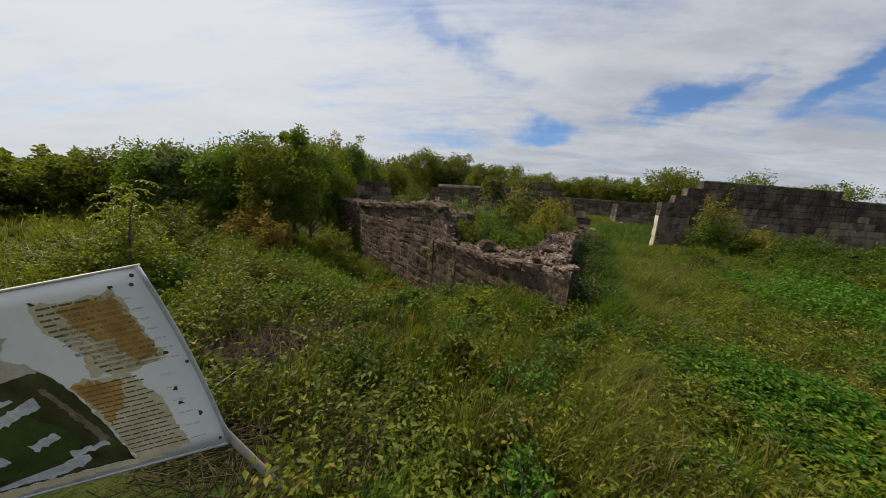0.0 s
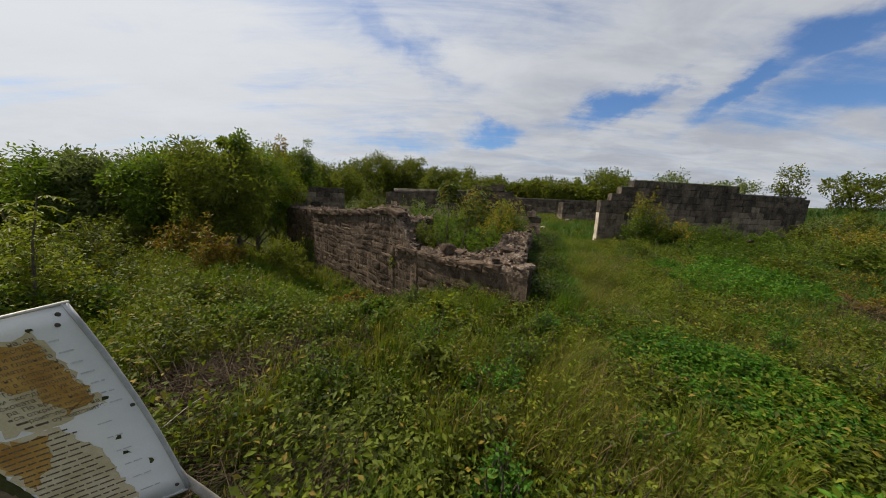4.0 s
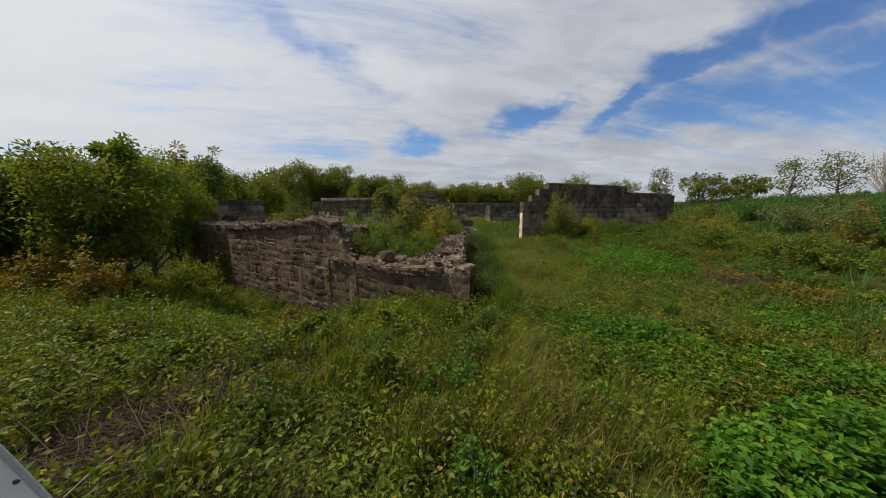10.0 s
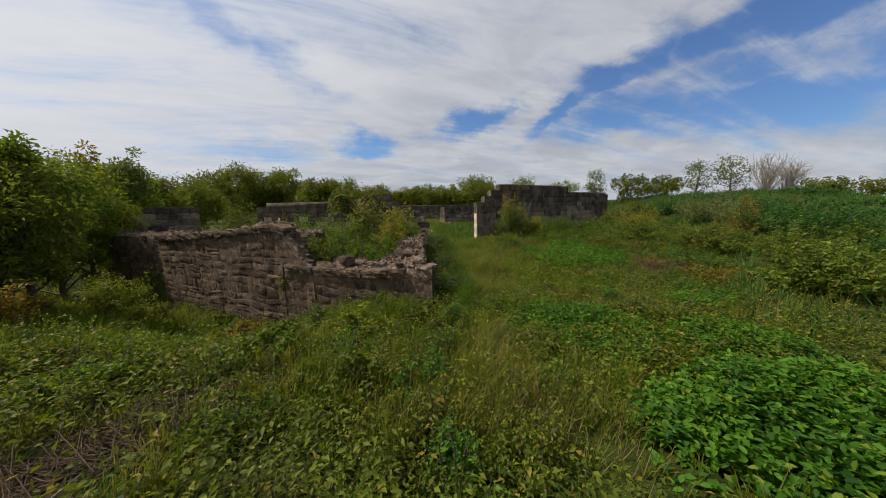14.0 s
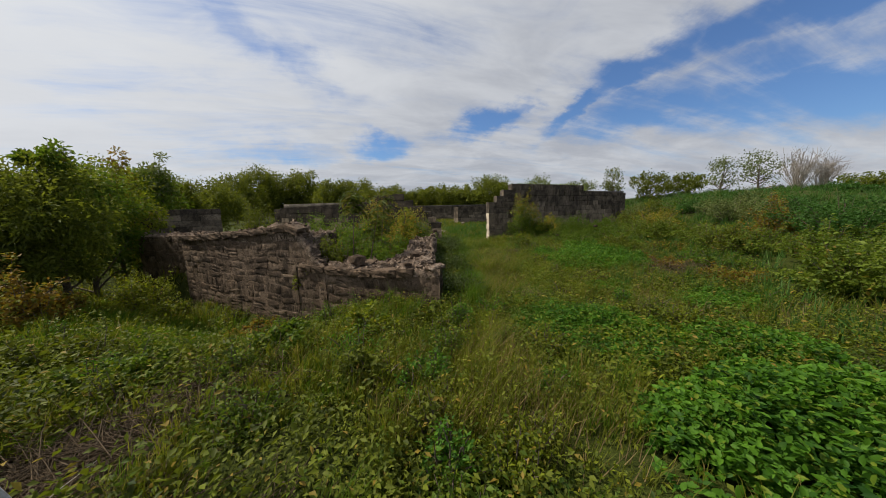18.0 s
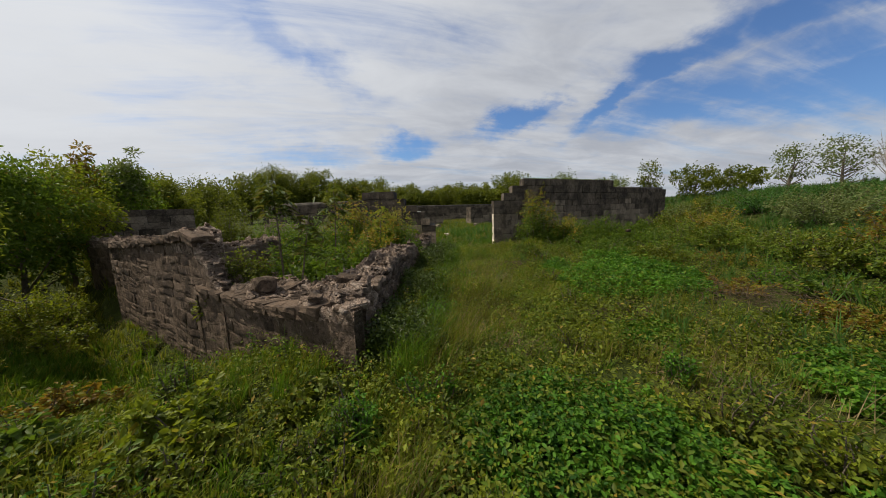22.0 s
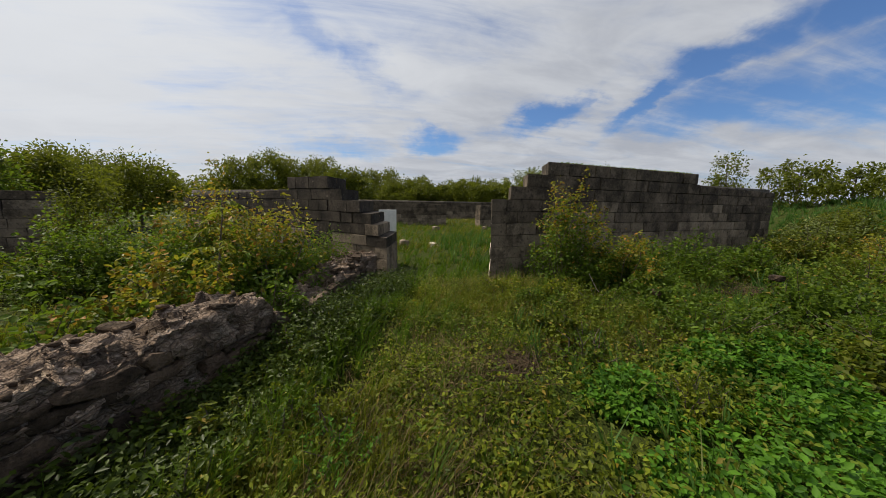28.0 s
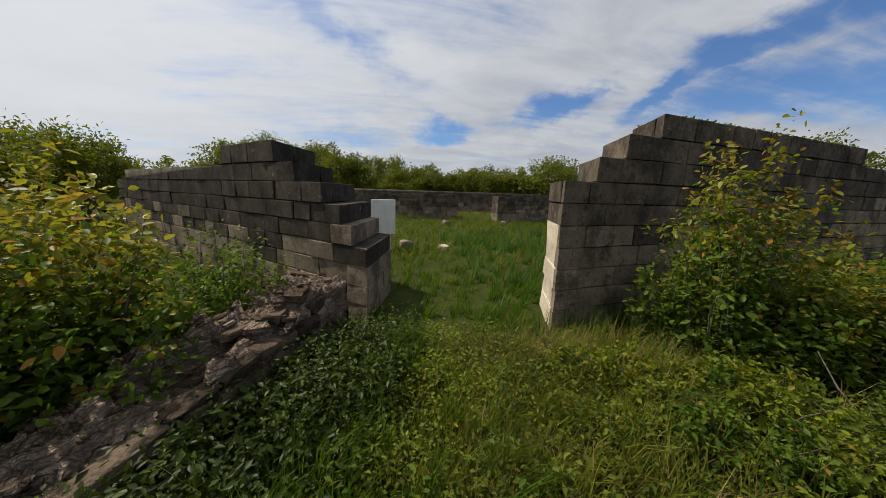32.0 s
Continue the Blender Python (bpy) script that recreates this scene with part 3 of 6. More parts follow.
# moss and small plants along the top of the high wall
def top_tuft(name, a, b, z, thick, count, seed, mat, label):
    r = np.random.default_rng(seed)
    a, b = np.array(a), np.array(b)
    d = (b - a) / np.linalg.norm(b - a)
    k = r.random(count)
    p = a + (b - a) * k[:, None] + np.array([-d[1], d[0]]) * (r.uniform(0.03, thick - 0.1, count))[:, None]
    place = np.column_stack([p, np.full(count, z)])
    v, f = leaf_arrays(place, 0.05, r, 0.5, 0.3, out=np.tile([0, 0, 0.6], (count, 1)))
    return tagged(new(name, mesh_of(name, v, f, mat)), label, "moss", kind="stuff")


top_tuft("wall_moss", (8.35, 13.19), (13.2, 14.24), 2.745, 0.8, 2600, 21, SHRUB, "thin green moss and stonecrop on the wall top")


# ---------------------------------------------------------------- rubble masonry of the round building
def stone_mesh(name, seed, mat, lump=0.20, chip=0.028, worn=0.26):
    """An irregular unit stone with worn corners."""
    r = np.random.default_rng(seed)
    bm = bmesh.new()
    bmesh.ops.create_cube(bm, size=1.0)
    bmesh.ops.subdivide_edges(bm, edges=bm.edges[:], cuts=2, use_grid_fill=True)
    for v in bm.verts:
        k = max(abs(c) for c in v.co) / v.co.length
        v.co *= 1 - worn + worn * k
        v.co *= 1 + lump * noise.noise(v.co * 2.1 + Vector((seed * 3.1, 0, 0)))
        v.co += Vector(r.normal(size=3) * chip)
    return bm_mesh(name, bm, mat)


STONES = [stone_mesh("stone", 100 + k, RUBBLE) for k in range(9)]
PALES = [stone_mesh("stone", 200 + k, FRESH) for k in range(4)]
CORE_STONES = [stone_mesh("stone", 300 + k, MORTAR) for k in range(5)]


def add_stone(parent, meshes, x, y, z, length, depth, height, rz, r, tip=4.0, rise=0.0):
    ob = new("stone", meshes[r.integers(len(meshes))])
    ob.parent = parent
    ob.matrix_world = pose(x, y, z, r.normal() * tip, r.normal() * tip - rise, rz + r.normal() * tip + (0 if rise else 180 * r.integers(2))) @ Matrix.Diagonal((length, depth, height, 1))
    return ob


def along(line, step):
    """Even points along a smooth line through the given corners, with their headings."""
    line = np.array(line, float)
    t = np.arange(len(line))
    fine = np.linspace(0, len(line) - 1, 400)
    pts = np.empty((400, line.shape[1]))
    slope = np.gradient(line, axis=0)
    for c in range(line.shape[1]):
        k = np.minimum(fine.astype(int), len(line) - 2)
        s = fine - k
        p0, p1, m0, m1 = line[k, c], line[k + 1, c], slope[k, c], slope[k + 1, c]
        pts[:, c] = (2 * s**3 - 3 * s**2 + 1) * p0 + (s**3 - 2 * s**2 + s) * m0 + (3 * s**2 - 2 * s**3) * p1 + (s**3 - s**2) * m1
    run = np.concatenate([[0], np.cumsum(np.linalg.norm(np.diff(pts[:, :2], axis=0), axis=1))])
    want = np.arange(0, run[-1], step)
    out = np.stack([np.interp(want, run, pts[:, c]) for c in range(pts.shape[1])], 1)
    head = np.gradient(out[:, :2], axis=0)
    return out, head / np.linalg.norm(head, axis=1, keepdims=True), run[-1]


def slabs(p, r, size, rise, tilt, turn):
    """Broken beds of stone: every place takes the height and the tilt of its nearest slab."""
    c, sn = math.cos(turn), math.sin(turn)
    q = np.column_stack([(p[:, 0] * c + p[:, 1] * sn) * 0.55, -p[:, 0] * sn + p[:, 1] * c])
    lo, hi = q.min(0), q.max(0)
    count = max(6, int(np.prod(hi - lo) / size**2))
    seeds = r.uniform(lo, hi, (count, 2))
    near = np.concatenate([np.argmin(((k[:, None] - seeds[None]) ** 2).sum(-1), 1) for k in np.array_split(q, max(1, len(q) // 500))])
    lift, lean = r.uniform(-1, 1, count) * rise, r.normal(size=(count, 2)) * tilt
    return lift[near] + ((q - seeds[near]) * lean[near]).sum(1)


def rubble_facing(wall, pts, inward, total, r, mats, size=(0.44, 0.19), lean=0.0, gone=0.0, proud=0.014, under=0.03):
    """Roughly squared stones in wavering courses, half sunk in the pointing, each an object of its own."""
    floor_z = ground_height(pts[:, 0], pts[:, 1]) - 0.12
    run = np.arange(len(pts)) * 0.024
    phase = r.uniform(0, 6, 3)
    waver = lambda u, z: z + 0.030 * np.sin(u * 1.9 + phase[0] + z * 2) + 0.018 * np.sin(u * 5.3 + phase[1] + z * 7) + 0.010 * np.sin(u * 11.0 + phase[2] + z * 13)
    stones, z = [], float(floor_z.min())
    while z < pts[:, 2].max() + 0.1:
        h = size[1] * r.uniform(0.7, 1.3)
        u = -r.uniform(0, size[0])
        skew = r.normal() * 0.03
        while u < total:
            w = max(0.5 * h, size[0] * r.uniform(0.4, 1.5))
            nxt = r.normal() * 0.028
            if w > 0.8 * size[0] and r.random() < 0.22:
                # two thin stones, one on the other
                c = h * r.uniform(0.38, 0.62)
                stones += [(u, u + w, z, z + c, skew, nxt), (u, u + w, z + c, z + h, skew, nxt)]
            else:
                stones.append((u, u + w, z, z + h, skew, nxt))
            u, skew = u + w, nxt
        z += h
    for u0, u1, z0, z1, lean0, lean1 in stones:
        mid_u = (u0 + u1) / 2
        top, base = np.interp(mid_u, run, pts[:, 2]), np.interp(mid_u, run, floor_z)
        if not 0 < mid_u < total or (z0 + z1) / 2 > top - under or z1 < base or r.random() < gone:
            continue
        k = np.array([0.10, 0.36, 0.64, 0.90])
        g, cut = 0.009, min(0.045, (z1 - z0) * 0.26)
        low = np.column_stack([u0 + g - lean0 * 0.5 + k * (u1 - u0 - 2 * g), np.full(4, z0 + g)])
        high = np.column_stack([u0 + g + lean0 * 0.5 + k[::-1] * (u1 - u0 - 2 * g), np.full(4, z1 - g)])
        poly = np.concatenate([low, [(u1 - g - lean1 * 0.5, z0 + cut), (u1 - g + lean1 * 0.5, z1 - cut)], high, [(u0 + g + lean0 * 0.5, z1 - cut), (u0 + g - lean0 * 0.5, z0 + cut)]])
        poly = poly + r.normal(size=poly.shape) * 0.009
        poly[:, 1] = waver(poly[:, 0], poly[:, 1])
        poly[:, 0] = np.clip(poly[:, 0], 0, total)
        poly[:, 1] = np.minimum(poly[:, 1], np.interp(poly[:, 0], run, pts[:, 2]) - under * 0.5)
        mid = poly.mean(0)
        n = len(poly)
        front = 0.017 - proud * r.random() ** 1.6
        rings = ((1.0, np.full(n, 0.14)), (1.0, front + 0.006 + r.normal(size=n) * 0.003), (0.90, front + r.normal(size=n) * 0.003), (0.0, np.full(1, front + r.normal() * 0.004)))
        tilt = r.normal(size=2) * 0.02
        verts = []
        for scale, deep in rings:
            q = mid + (poly - mid) * scale if scale else mid[None]
            deep = deep + ((q - mid) @ tilt if scale < 1 else 0)
            x, y = np.interp(q[:, 0], run, pts[:, 0]), np.interp(q[:, 0], run, pts[:, 1])
            wx, wy = np.interp(q[:, 0], run, inward[:, 0]), np.interp(q[:, 0], run, inward[:, 1])
            deep = deep + lean * q[:, 1]
            verts.append(np.column_stack([x + wx * deep, y + wy * deep, q[:, 1]]))
        verts = np.concatenate(verts)
        a = np.arange(n)
        b = (a + 1) % n
        tris = [np.column_stack([a + s0, b + s0, b + s0 + n]) for s0 in (0, n)] + [np.column_stack([a + s0, b + s0 + n, a + s0 + n]) for s0 in (0, n)]
        tris.append(np.column_stack([a + 2 * n, b + 2 * n, np.full(n, 3 * n)]))
        at = verts.mean(0)
        ob = part("stone", mesh_of("stone", verts - at, np.concatenate(tris), mats[int(r.random() ** 1.9 * len(mats))]), wall)
        ob.location = at


def rubble_wall(name, label, line, thick, seed, rough=0.06, faced_side=1, top_stones=20, pale=0.06, lean=0.0, gone=0.06, taper=0.0, cap=False, size=(0.40, 0.22)):
    """A broken rubble wall. line: corners (x, y, top) along its outer face; the wall lies to the left of the line's heading times side."""
    r = np.random.default_rng(seed)
    wall = tagged(new(name), label, "ruined wall", kind="structure")
    pts, head, total = along(line, 0.024)
    inward = np.stack([-head[:, 1], head[:, 0]], 1) * faced_side
    cross = [(0.02, -0.5)] + [(0.04 if gone > 0.2 else 0.020, k) for k in np.linspace(0.0, 0.94, 11)] + [(k, 1.0) for k in np.linspace(0.06, thick, 34)] + [(thick + 0.02, 0.6), (thick + 0.03, 0.2), (thick + 0.02, -0.5)]
    n, m = len(pts), len(cross)
    offs = np.array([c[0] for c in cross])
    levs = np.array([c[1] for c in cross])
    narrow = np.clip(0.12 + 0.88 * np.arange(n) * 0.024 / taper, 0, 1) if taper else np.ones(n)
    xy = pts[:, None, :2] + inward[:, None] * (offs[None, :, None] * narrow[:, None, None] + lean * pts[:, None, 2:3] * np.maximum(levs, 0)[None, :, None])
    flat = xy.reshape(-1, 2)
    turn = 0.6 + seed * 0.1
    top = slabs(flat, r, 0.30, rough * 0.70, 0.24, turn) + slabs(flat, r, 0.13, rough * 0.60, 0.40, turn + 0.3) + slabs(flat, r, 0.055, rough * 0.26, 0.4, turn)
    top = top.reshape(n, m) + r.normal(size=(n, m)) * 0.004
    z = np.where(levs[None] == 1.0, pts[:, 2:3] + top - 0.015, np.where(levs[None] < 0, -1.9, pts[:, 2:3] * levs[None] + top * 0.25))
    if gone > 0.2:
        # the rim has crumbled away in bites
        bite = np.clip(slabs(np.column_stack([np.arange(n) * 0.024, np.zeros(n)]), r, 0.03, 1.0, 0.0, 0.0) + 0.2, 0, 1)
        for c, deep in ((11, 0.10), (12, 0.13), (13, 0.11), (14, 0.08), (15, 0.05), (16, 0.03)):
            z[:, c] -= deep * bite
    away = slabs(np.column_stack([np.repeat(np.arange(n) * 0.024, m), z.reshape(-1)]), r, 0.10, 0.065 if gone > 0.2 else 0.008, 0.06, 0.1).reshape(n, m) + r.normal(size=(n, m)) * 0.006
    xy = xy + inward[:, None] * (away * (levs[None] < 1.0))[:, :, None]
    verts = np.concatenate([xy, z[:, :, None]], 2)
    i, j = np.meshgrid(np.arange(n - 1), np.arange(m - 1), indexing="ij")
    q = np.stack([i * m + j, i * m + j + 1, (i + 1) * m + j + 1, (i + 1) * m + j], -1).reshape(-1, 4)
    v = verts.reshape(-1, 3)
    caps = []
    for e in (0, n - 1):
        ring = [e * m + c for c in range(m)]
        for c in range(1, m - 2):
            caps.append([ring[0], ring[c], ring[c + 1], ring[m - 1]])
    me = mesh_of("mortar_core", v, np.concatenate([q, np.array(caps)]), MORTAR)
    me.materials.append(POINTING)
    slot = np.zeros(len(me.polygons), np.int32)
    slot[:len(q)] = np.where(j.reshape(-1) < 9, 1, 0) if gone <= 0.2 else 0
    me.polygons.foreach_set("material_index", slot)
    part("mortar_core", me, wall, "crumbling brown mortar core")
    slope = np.degrees(np.arctan2(np.gradient(pts[:, 2]), 0.024)) * 0.8
    if cap:
        # flat capping stones that stand a little proud of the face
        u = 0.55
        while u < total - 0.3:
            long = r.uniform(0.22, 0.48)
            k = min(int((u + long / 2) / 0.024), n - 1)
            x, y, high = pts[k]
            if abs(slope[k]) < 25:
                add_stone(wall, STONES, x + inward[k, 0] * 0.11, y + inward[k, 1] * 0.11, high - 0.06, long * 1.06, 0.34, r.uniform(0.14, 0.18), math.degrees(math.atan2(head[k, 1], head[k, 0])), r, 1.2, slope[k])
            u += long * 0.98
    rubble_facing(wall, pts, inward, total, r, (RUBBLE, RUBBLE_PALE, RUBBLE_DARK), size, lean, gone, 0.03 if gone > 0.2 else 0.012, 0.15 if cap else 0.02)
    # crumbs of stone and mortar strewn over the top
    crumbs = []
    for _ in range(int(total * thick * 75)):
        k, c = r.integers(2, n - 2), r.integers(13, m - 4)
        s = 0.008 + 0.026 * r.random() ** 2
        v8 = np.array([[x, y, z] for x in (-1, 1) for y in (-1, 1) for z in (-1, 1)]) * s * r.uniform(0.5, 1.3, 3) * (1, 1, 0.6) + r.normal(size=(8, 3)) * s * 0.22
        t = r.uniform(0, 2 * np.pi)
        v8 = v8 @ np.array([[math.cos(t), math.sin(t), 0.2], [-math.sin(t), math.cos(t), 0.1], [-0.2, 0, 1]])
        crumbs.append((v8 + verts[k, c] + (0, 0, s * 0.3), np.array([[0, 1, 3, 2], [4, 6, 7, 5], [0, 4, 5, 1], [2, 3, 7, 6], [0, 2, 6, 4], [1, 5, 7, 3]])))
    v, f = joined(crumbs)
    part("stone_crumbs", mesh_of("stone_crumbs", v, f, RUBBLE), wall, "loose crumbs of stone and mortar", kind="stuff")
    for _ in range(top_stones):
        k, c = r.integers(2, n - 2), r.integers(13, m - 4)
        s = r.uniform(0.05, 0.10) if r.random() < 0.7 else r.uniform(0.10, 0.2)
        x, y, z = verts[k, c]
        add_stone(wall, PALES if r.random() < pale and s < 0.1 else (STONES if r.random() < 0.5 else CORE_STONES), x, y, z + s * 0.06, s * r.uniform(1.0, 2.0), s, s * r.uniform(0.3, 0.55), math.degrees(turn) + r.normal() * 35, r, 9.0)
    return wall


# round front: from the corner at the path leftwards, low then high
rubble_wall("apse_low_wall", "broken low wall of mortared rubble stone", [(1.66, 5.08, 0.58), (1.11, 5.53, 0.55), (0.60, 5.98, 0.49), (-0.15, 6.72, 0.45), (-0.70, 7.24, 0.46), (-1.1, 7.62, 0.48)],
            1.1, 31, 0.04, faced_side=-1, taper=1.1, top_stones=70, pale=0.5, size=(0.36, 0.18), cap=True)
rubble_wall("apse_high_wall", "curved rubble stone wall with mortared courses", [(-0.42, 6.98, 0.46), (-0.60, 7.16, 0.62), (-0.80, 7.36, 0.92), (-1.02, 7.58, 1.26), (-1.25, 7.80, 1.35), (-1.6, 8.12, 1.31), (-2.6, 9.08, 1.18), (-3.8, 10.2, 1.06), (-4.75, 11.15, 0.98), (-5.1, 12.0, 0.95), (-5.1, 12.8, 0.95)],
            0.62, 33, 0.035, faced_side=-1, top_stones=26, cap=True, taper=1.3)
rubble_wall("apse_side_wall", "long low wall of broken rubble beside the path", [(1.74, 5.50, 0.58), (1.96, 6.4, 0.60), (2.45, 8.2, 0.66), (2.84, 9.3, 0.70), (3.04, 9.9, 0.60), (3.20, 10.4, 0.34), (3.64, 11.5, 0.50), (3.90, 12.5, 0.62), (4.04, 13.0, 0.64)],
            0.72, 35, 0.075, faced_side=1, gone=0.25, top_stones=80, pale=0.15, size=(0.34, 0.13))
rubble_wall("inner_cross_wall", "stub of a rubble cross wall among weeds", [(-0.2, 9.45, 1.06), (-0.5, 9.15, 1.05), (-1.15, 8.55, 1.02)], 0.6, 37, 0.05, faced_side=-1, top_stones=8)
rubble_wall("rear_apse_wall", "second rubble stone wall end beside the bushes", [(-5.2, 12.2, 0.95), (-6.1, 12.9, 0.92), (-6.9, 13.5, 0.88), (-7.5, 14.2, 0.82), (-7.6, 15.1, 0.80)], 0.8, 39, 0.04, faced_side=-1, top_stones=8)


def loose_stone(name, x, y, z, size, rz, seed, mat, label):
    r = np.random.default_rng(seed)
    bm = bmesh.new()
    bmesh.ops.create_icosphere(bm, subdivisions=2, radius=0.5)
    for v in bm.verts:
        d = v.co.normalized()
        v.co = Vector([max(-0.36, min(0.36, c)) for c in v.co]) * (1 + 0.16 * noise.noise(d * 2.3 + Vector((seed, 0, 0))))
        v.co += Vector(r.normal(size=3) * 0.012)
    ob = new(name, bm_mesh(name, bm, mat))
    ob.matrix_world = pose(x, y, z, 0, 6, rz) @ Matrix.Diagonal((*size, 1))
    return tagged(ob, label, "stone", "loose stones")


loose_stone("loose_stone", 0.27, 6.72, 0.60, (0.42, 0.34, 0.34), 25, 1, RUBBLE, "dark rough stone lying on the broken wall")
loose_stone("loose_stone", 1.52, 6.22, 0.68, (0.44, 0.27, 0.24), -20, 2, RUBBLE, "flat grey stone lying on the broken wall")
loose_stone("loose_stone", 8.6, 10.5, 0.42, (0.24, 0.18, 0.15), 25, 8, RUBBLE, "brown stone half sunk in the weedy slope")
loose_stone("loose_stone", 10.1, 10.0, 0.75, (0.24, 0.16, 0.13), 70, 9, RUBBLE, "brown stone half sunk in the weedy slope")
loose_stone("fallen_block", 6.85, 24.6, 0.12, (0.55, 0.4, 0.42), 10, 3, ASHLAR, "grey fallen block lying in courtyard grass")
loose_stone("fallen_block", 5.85, 17.9, 0.08, (0.5, 0.42, 0.3), 40, 4, ASHLAR_PALE, "pale rounded boulder lying in courtyard grass")
loose_stone("fallen_block", 4.75, 18.3, 0.12, (0.5, 0.36, 0.36), 5, 5, ASHLAR, "grey fallen block lying in courtyard grass")
loose_stone("fallen_block", 10.2, 25.4, 0.10, (0.6, 0.4, 0.32), 70, 6, ASHLAR, "grey fallen block near the low wall")


# ---------------------------------------------------------------- information sign by the path
def sign_board():
    tr, br = Vector((-1.245, 1.372, 1.27)), Vector((-1.00, 1.565, 0.19))
    right = Vector((0.912, 0.332, 0.242)).normalized()
    up = (tr - br).normalized()
    up = (up - right * up.dot(right)).normalized()
    m = Matrix((right, up, right.cross(up))).transposed().to_4x4()
    m.translation = tr
    tall, wide = (tr - br).length, 1.7
    sign = new("information_sign")
    sign.matrix_world = m
    tagged(sign, "leaning white information sign with peeling brown text", "sign")

    def bow(x, y):
        k = y / tall + 1
        return -0.035 * 4 * k * (1 - k)

    def slab(x0, x1, y0, y1, z0, z1, nx=8, ny=14):
        xs, ys = np.linspace(x0, x1, nx), np.linspace(y0, y1, ny)
        a, b = np.meshgrid(xs, ys, indexing="ij")
        pieces = []
        for z, flip in ((z1, False), (z0, True)):
            v = np.stack([a, b, bow(a, b) + z], -1).reshape(-1, 3)
            p, q = np.meshgrid(np.arange(nx - 1), np.arange(ny - 1), indexing="ij")
            f = np.stack([p * ny + q, (p + 1) * ny + q, (p + 1) * ny + q + 1, p * ny + q + 1], -1).reshape(-1, 4)
            pieces.append((v, f[:, ::-1] if flip else f))
        n = nx * ny
        edge = [k * ny for k in range(nx)] + [(nx - 1) * ny + k for k in range(1, ny)] + [k * ny + ny - 1 for k in range(nx - 2, -1, -1)] + [k for k in range(ny - 2, 0, -1)]
        side = [[e, edge[(k + 1) % len(edge)], edge[(k + 1) % len(edge)] + n, e + n] for k, e in enumerate(edge)]
        v, f = joined(pieces)
        return v, np.concatenate([f, np.array(side)[:, ::-1]])

    v, f = slab(-wide, 0, -tall, 0, -0.006, 0.0)
    part("panel", mesh_of("panel", v, f, SIGN_WHITE, flat=False), sign, "white sheet panel with dirt and scratches")
    v, f = slab(-0.004, 0.008, -tall, 0.004, -0.014, 0.004, 3, 14)
    part("side_frame", mesh_of("side_frame", v, f, SIGN_EDGE), sign, "grey metal side rail")
    v, f = slab(-wide, 0.008, 0.0, 0.010, -0.02, 0.004, 8, 3)
    part("top_frame", mesh_of("top_frame", v, f, PALE_TWIG), sign, "pale top rail")
    v, f = slab(-wide, 0.0, -tall - 0.012, -tall, -0.03, 0.004, 8, 3)
    part("bottom_frame", mesh_of("bottom_frame", v, f, SIGN_EDGE), sign)
    foot = m.inverted() @ Vector((-0.66, 1.60, -0.16))
    for x in (0.0, -wide + 0.03):
        bend = (foot.x + x, foot.y, foot.z)
        v, f = tube([(x - 0.09, -0.02, -0.06), (x - 0.09, -tall * 0.5, -0.095), (x - 0.03, -tall * 0.97, -0.05), bend], [0.020, 0.020, 0.020, 0.021], 8)
        part("post", mesh_of("post", v, f, POST_MAT, flat=False), sign, "slanting weathered post")
    for x, y in ((-0.035, -0.035), (-0.02, -0.56), (-0.03, -1.08), (-0.06, -0.08)):
        bm = bmesh.new()
        bmesh.ops.create_cone(bm, segments=10, radius1=0.010, radius2=0.006, depth=0.006, cap_ends=True, matrix=Matrix.Translation((x, y, bow(x, y) + 0.004)))
        part("screw", bm_mesh("screw", bm, IRON), sign)

    def patch(name, outline, z, mat, label, ragged=0.008, seed=1):
        """A torn sheet lying on the panel, its edge ragged, following the panel's bow."""
        r = np.random.default_rng(seed)
        o = np.array(outline, float)
        pts = []
        for k in range(len(o)):
            p, q = o[k], o[(k + 1) % len(o)]
            steps = max(2, int(np.linalg.norm(q - p) / 0.02))
            for s in range(steps):
                pts.append(p + (q - p) * s / steps + r.normal(size=2) * ragged)
        bm = bmesh.new()
        bm.faces.new([bm.verts.new((x, y, 0)) for x, y in pts])
        bmesh.ops.triangulate(bm, faces=bm.faces[:])
        for y in np.arange(-tall, 0, 0.05):
            bmesh.ops.bisect_plane(bm, geom=bm.verts[:] + bm.edges[:] + bm.faces[:], plane_co=(0, y, 0), plane_no=(0, 1, 0))
        for vert in bm.verts:
            vert.co.z = bow(vert.co.x, vert.co.y) + z
        part(name, bm_mesh(name, bm, mat), sign, label)

    return sign, m, patch, bow, tall


SIGN, SIGN_M, sign_patch, sign_bow, SIGN_TALL = sign_board()
sign_patch("print_sheet", [(-0.49, -0.08), (-0.37, -0.10), (-0.18, -0.09), (-0.15, -0.075), (-0.125, -0.165), (-0.13, -0.34), (-0.095, -0.50), (-0.30, -0.545), (-0.47, -0.525), (-0.43, -0.39), (-0.515, -0.235)],
           0.0015, PAPER, "peeling beige printed sheet", 0.007, 2)
sign_patch("print_sheet", [(-0.575, -0.535), (-0.30, -0.55), (-0.22, -0.72), (-0.19, -1.06), (-0.455, -1.10), (-0.53, -0.80)], 0.0012, PAPER, "faded beige printed sheet", 0.006, 3)
sign_patch("stain", [(-0.40, -0.13), (-0.17, -0.12), (-0.135, -0.33), (-0.115, -0.48), (-0.24, -0.50), (-0.27, -0.36), (-0.39, -0.27)], 0.0026, RUSTY, "brown water stain", 0.010, 4)
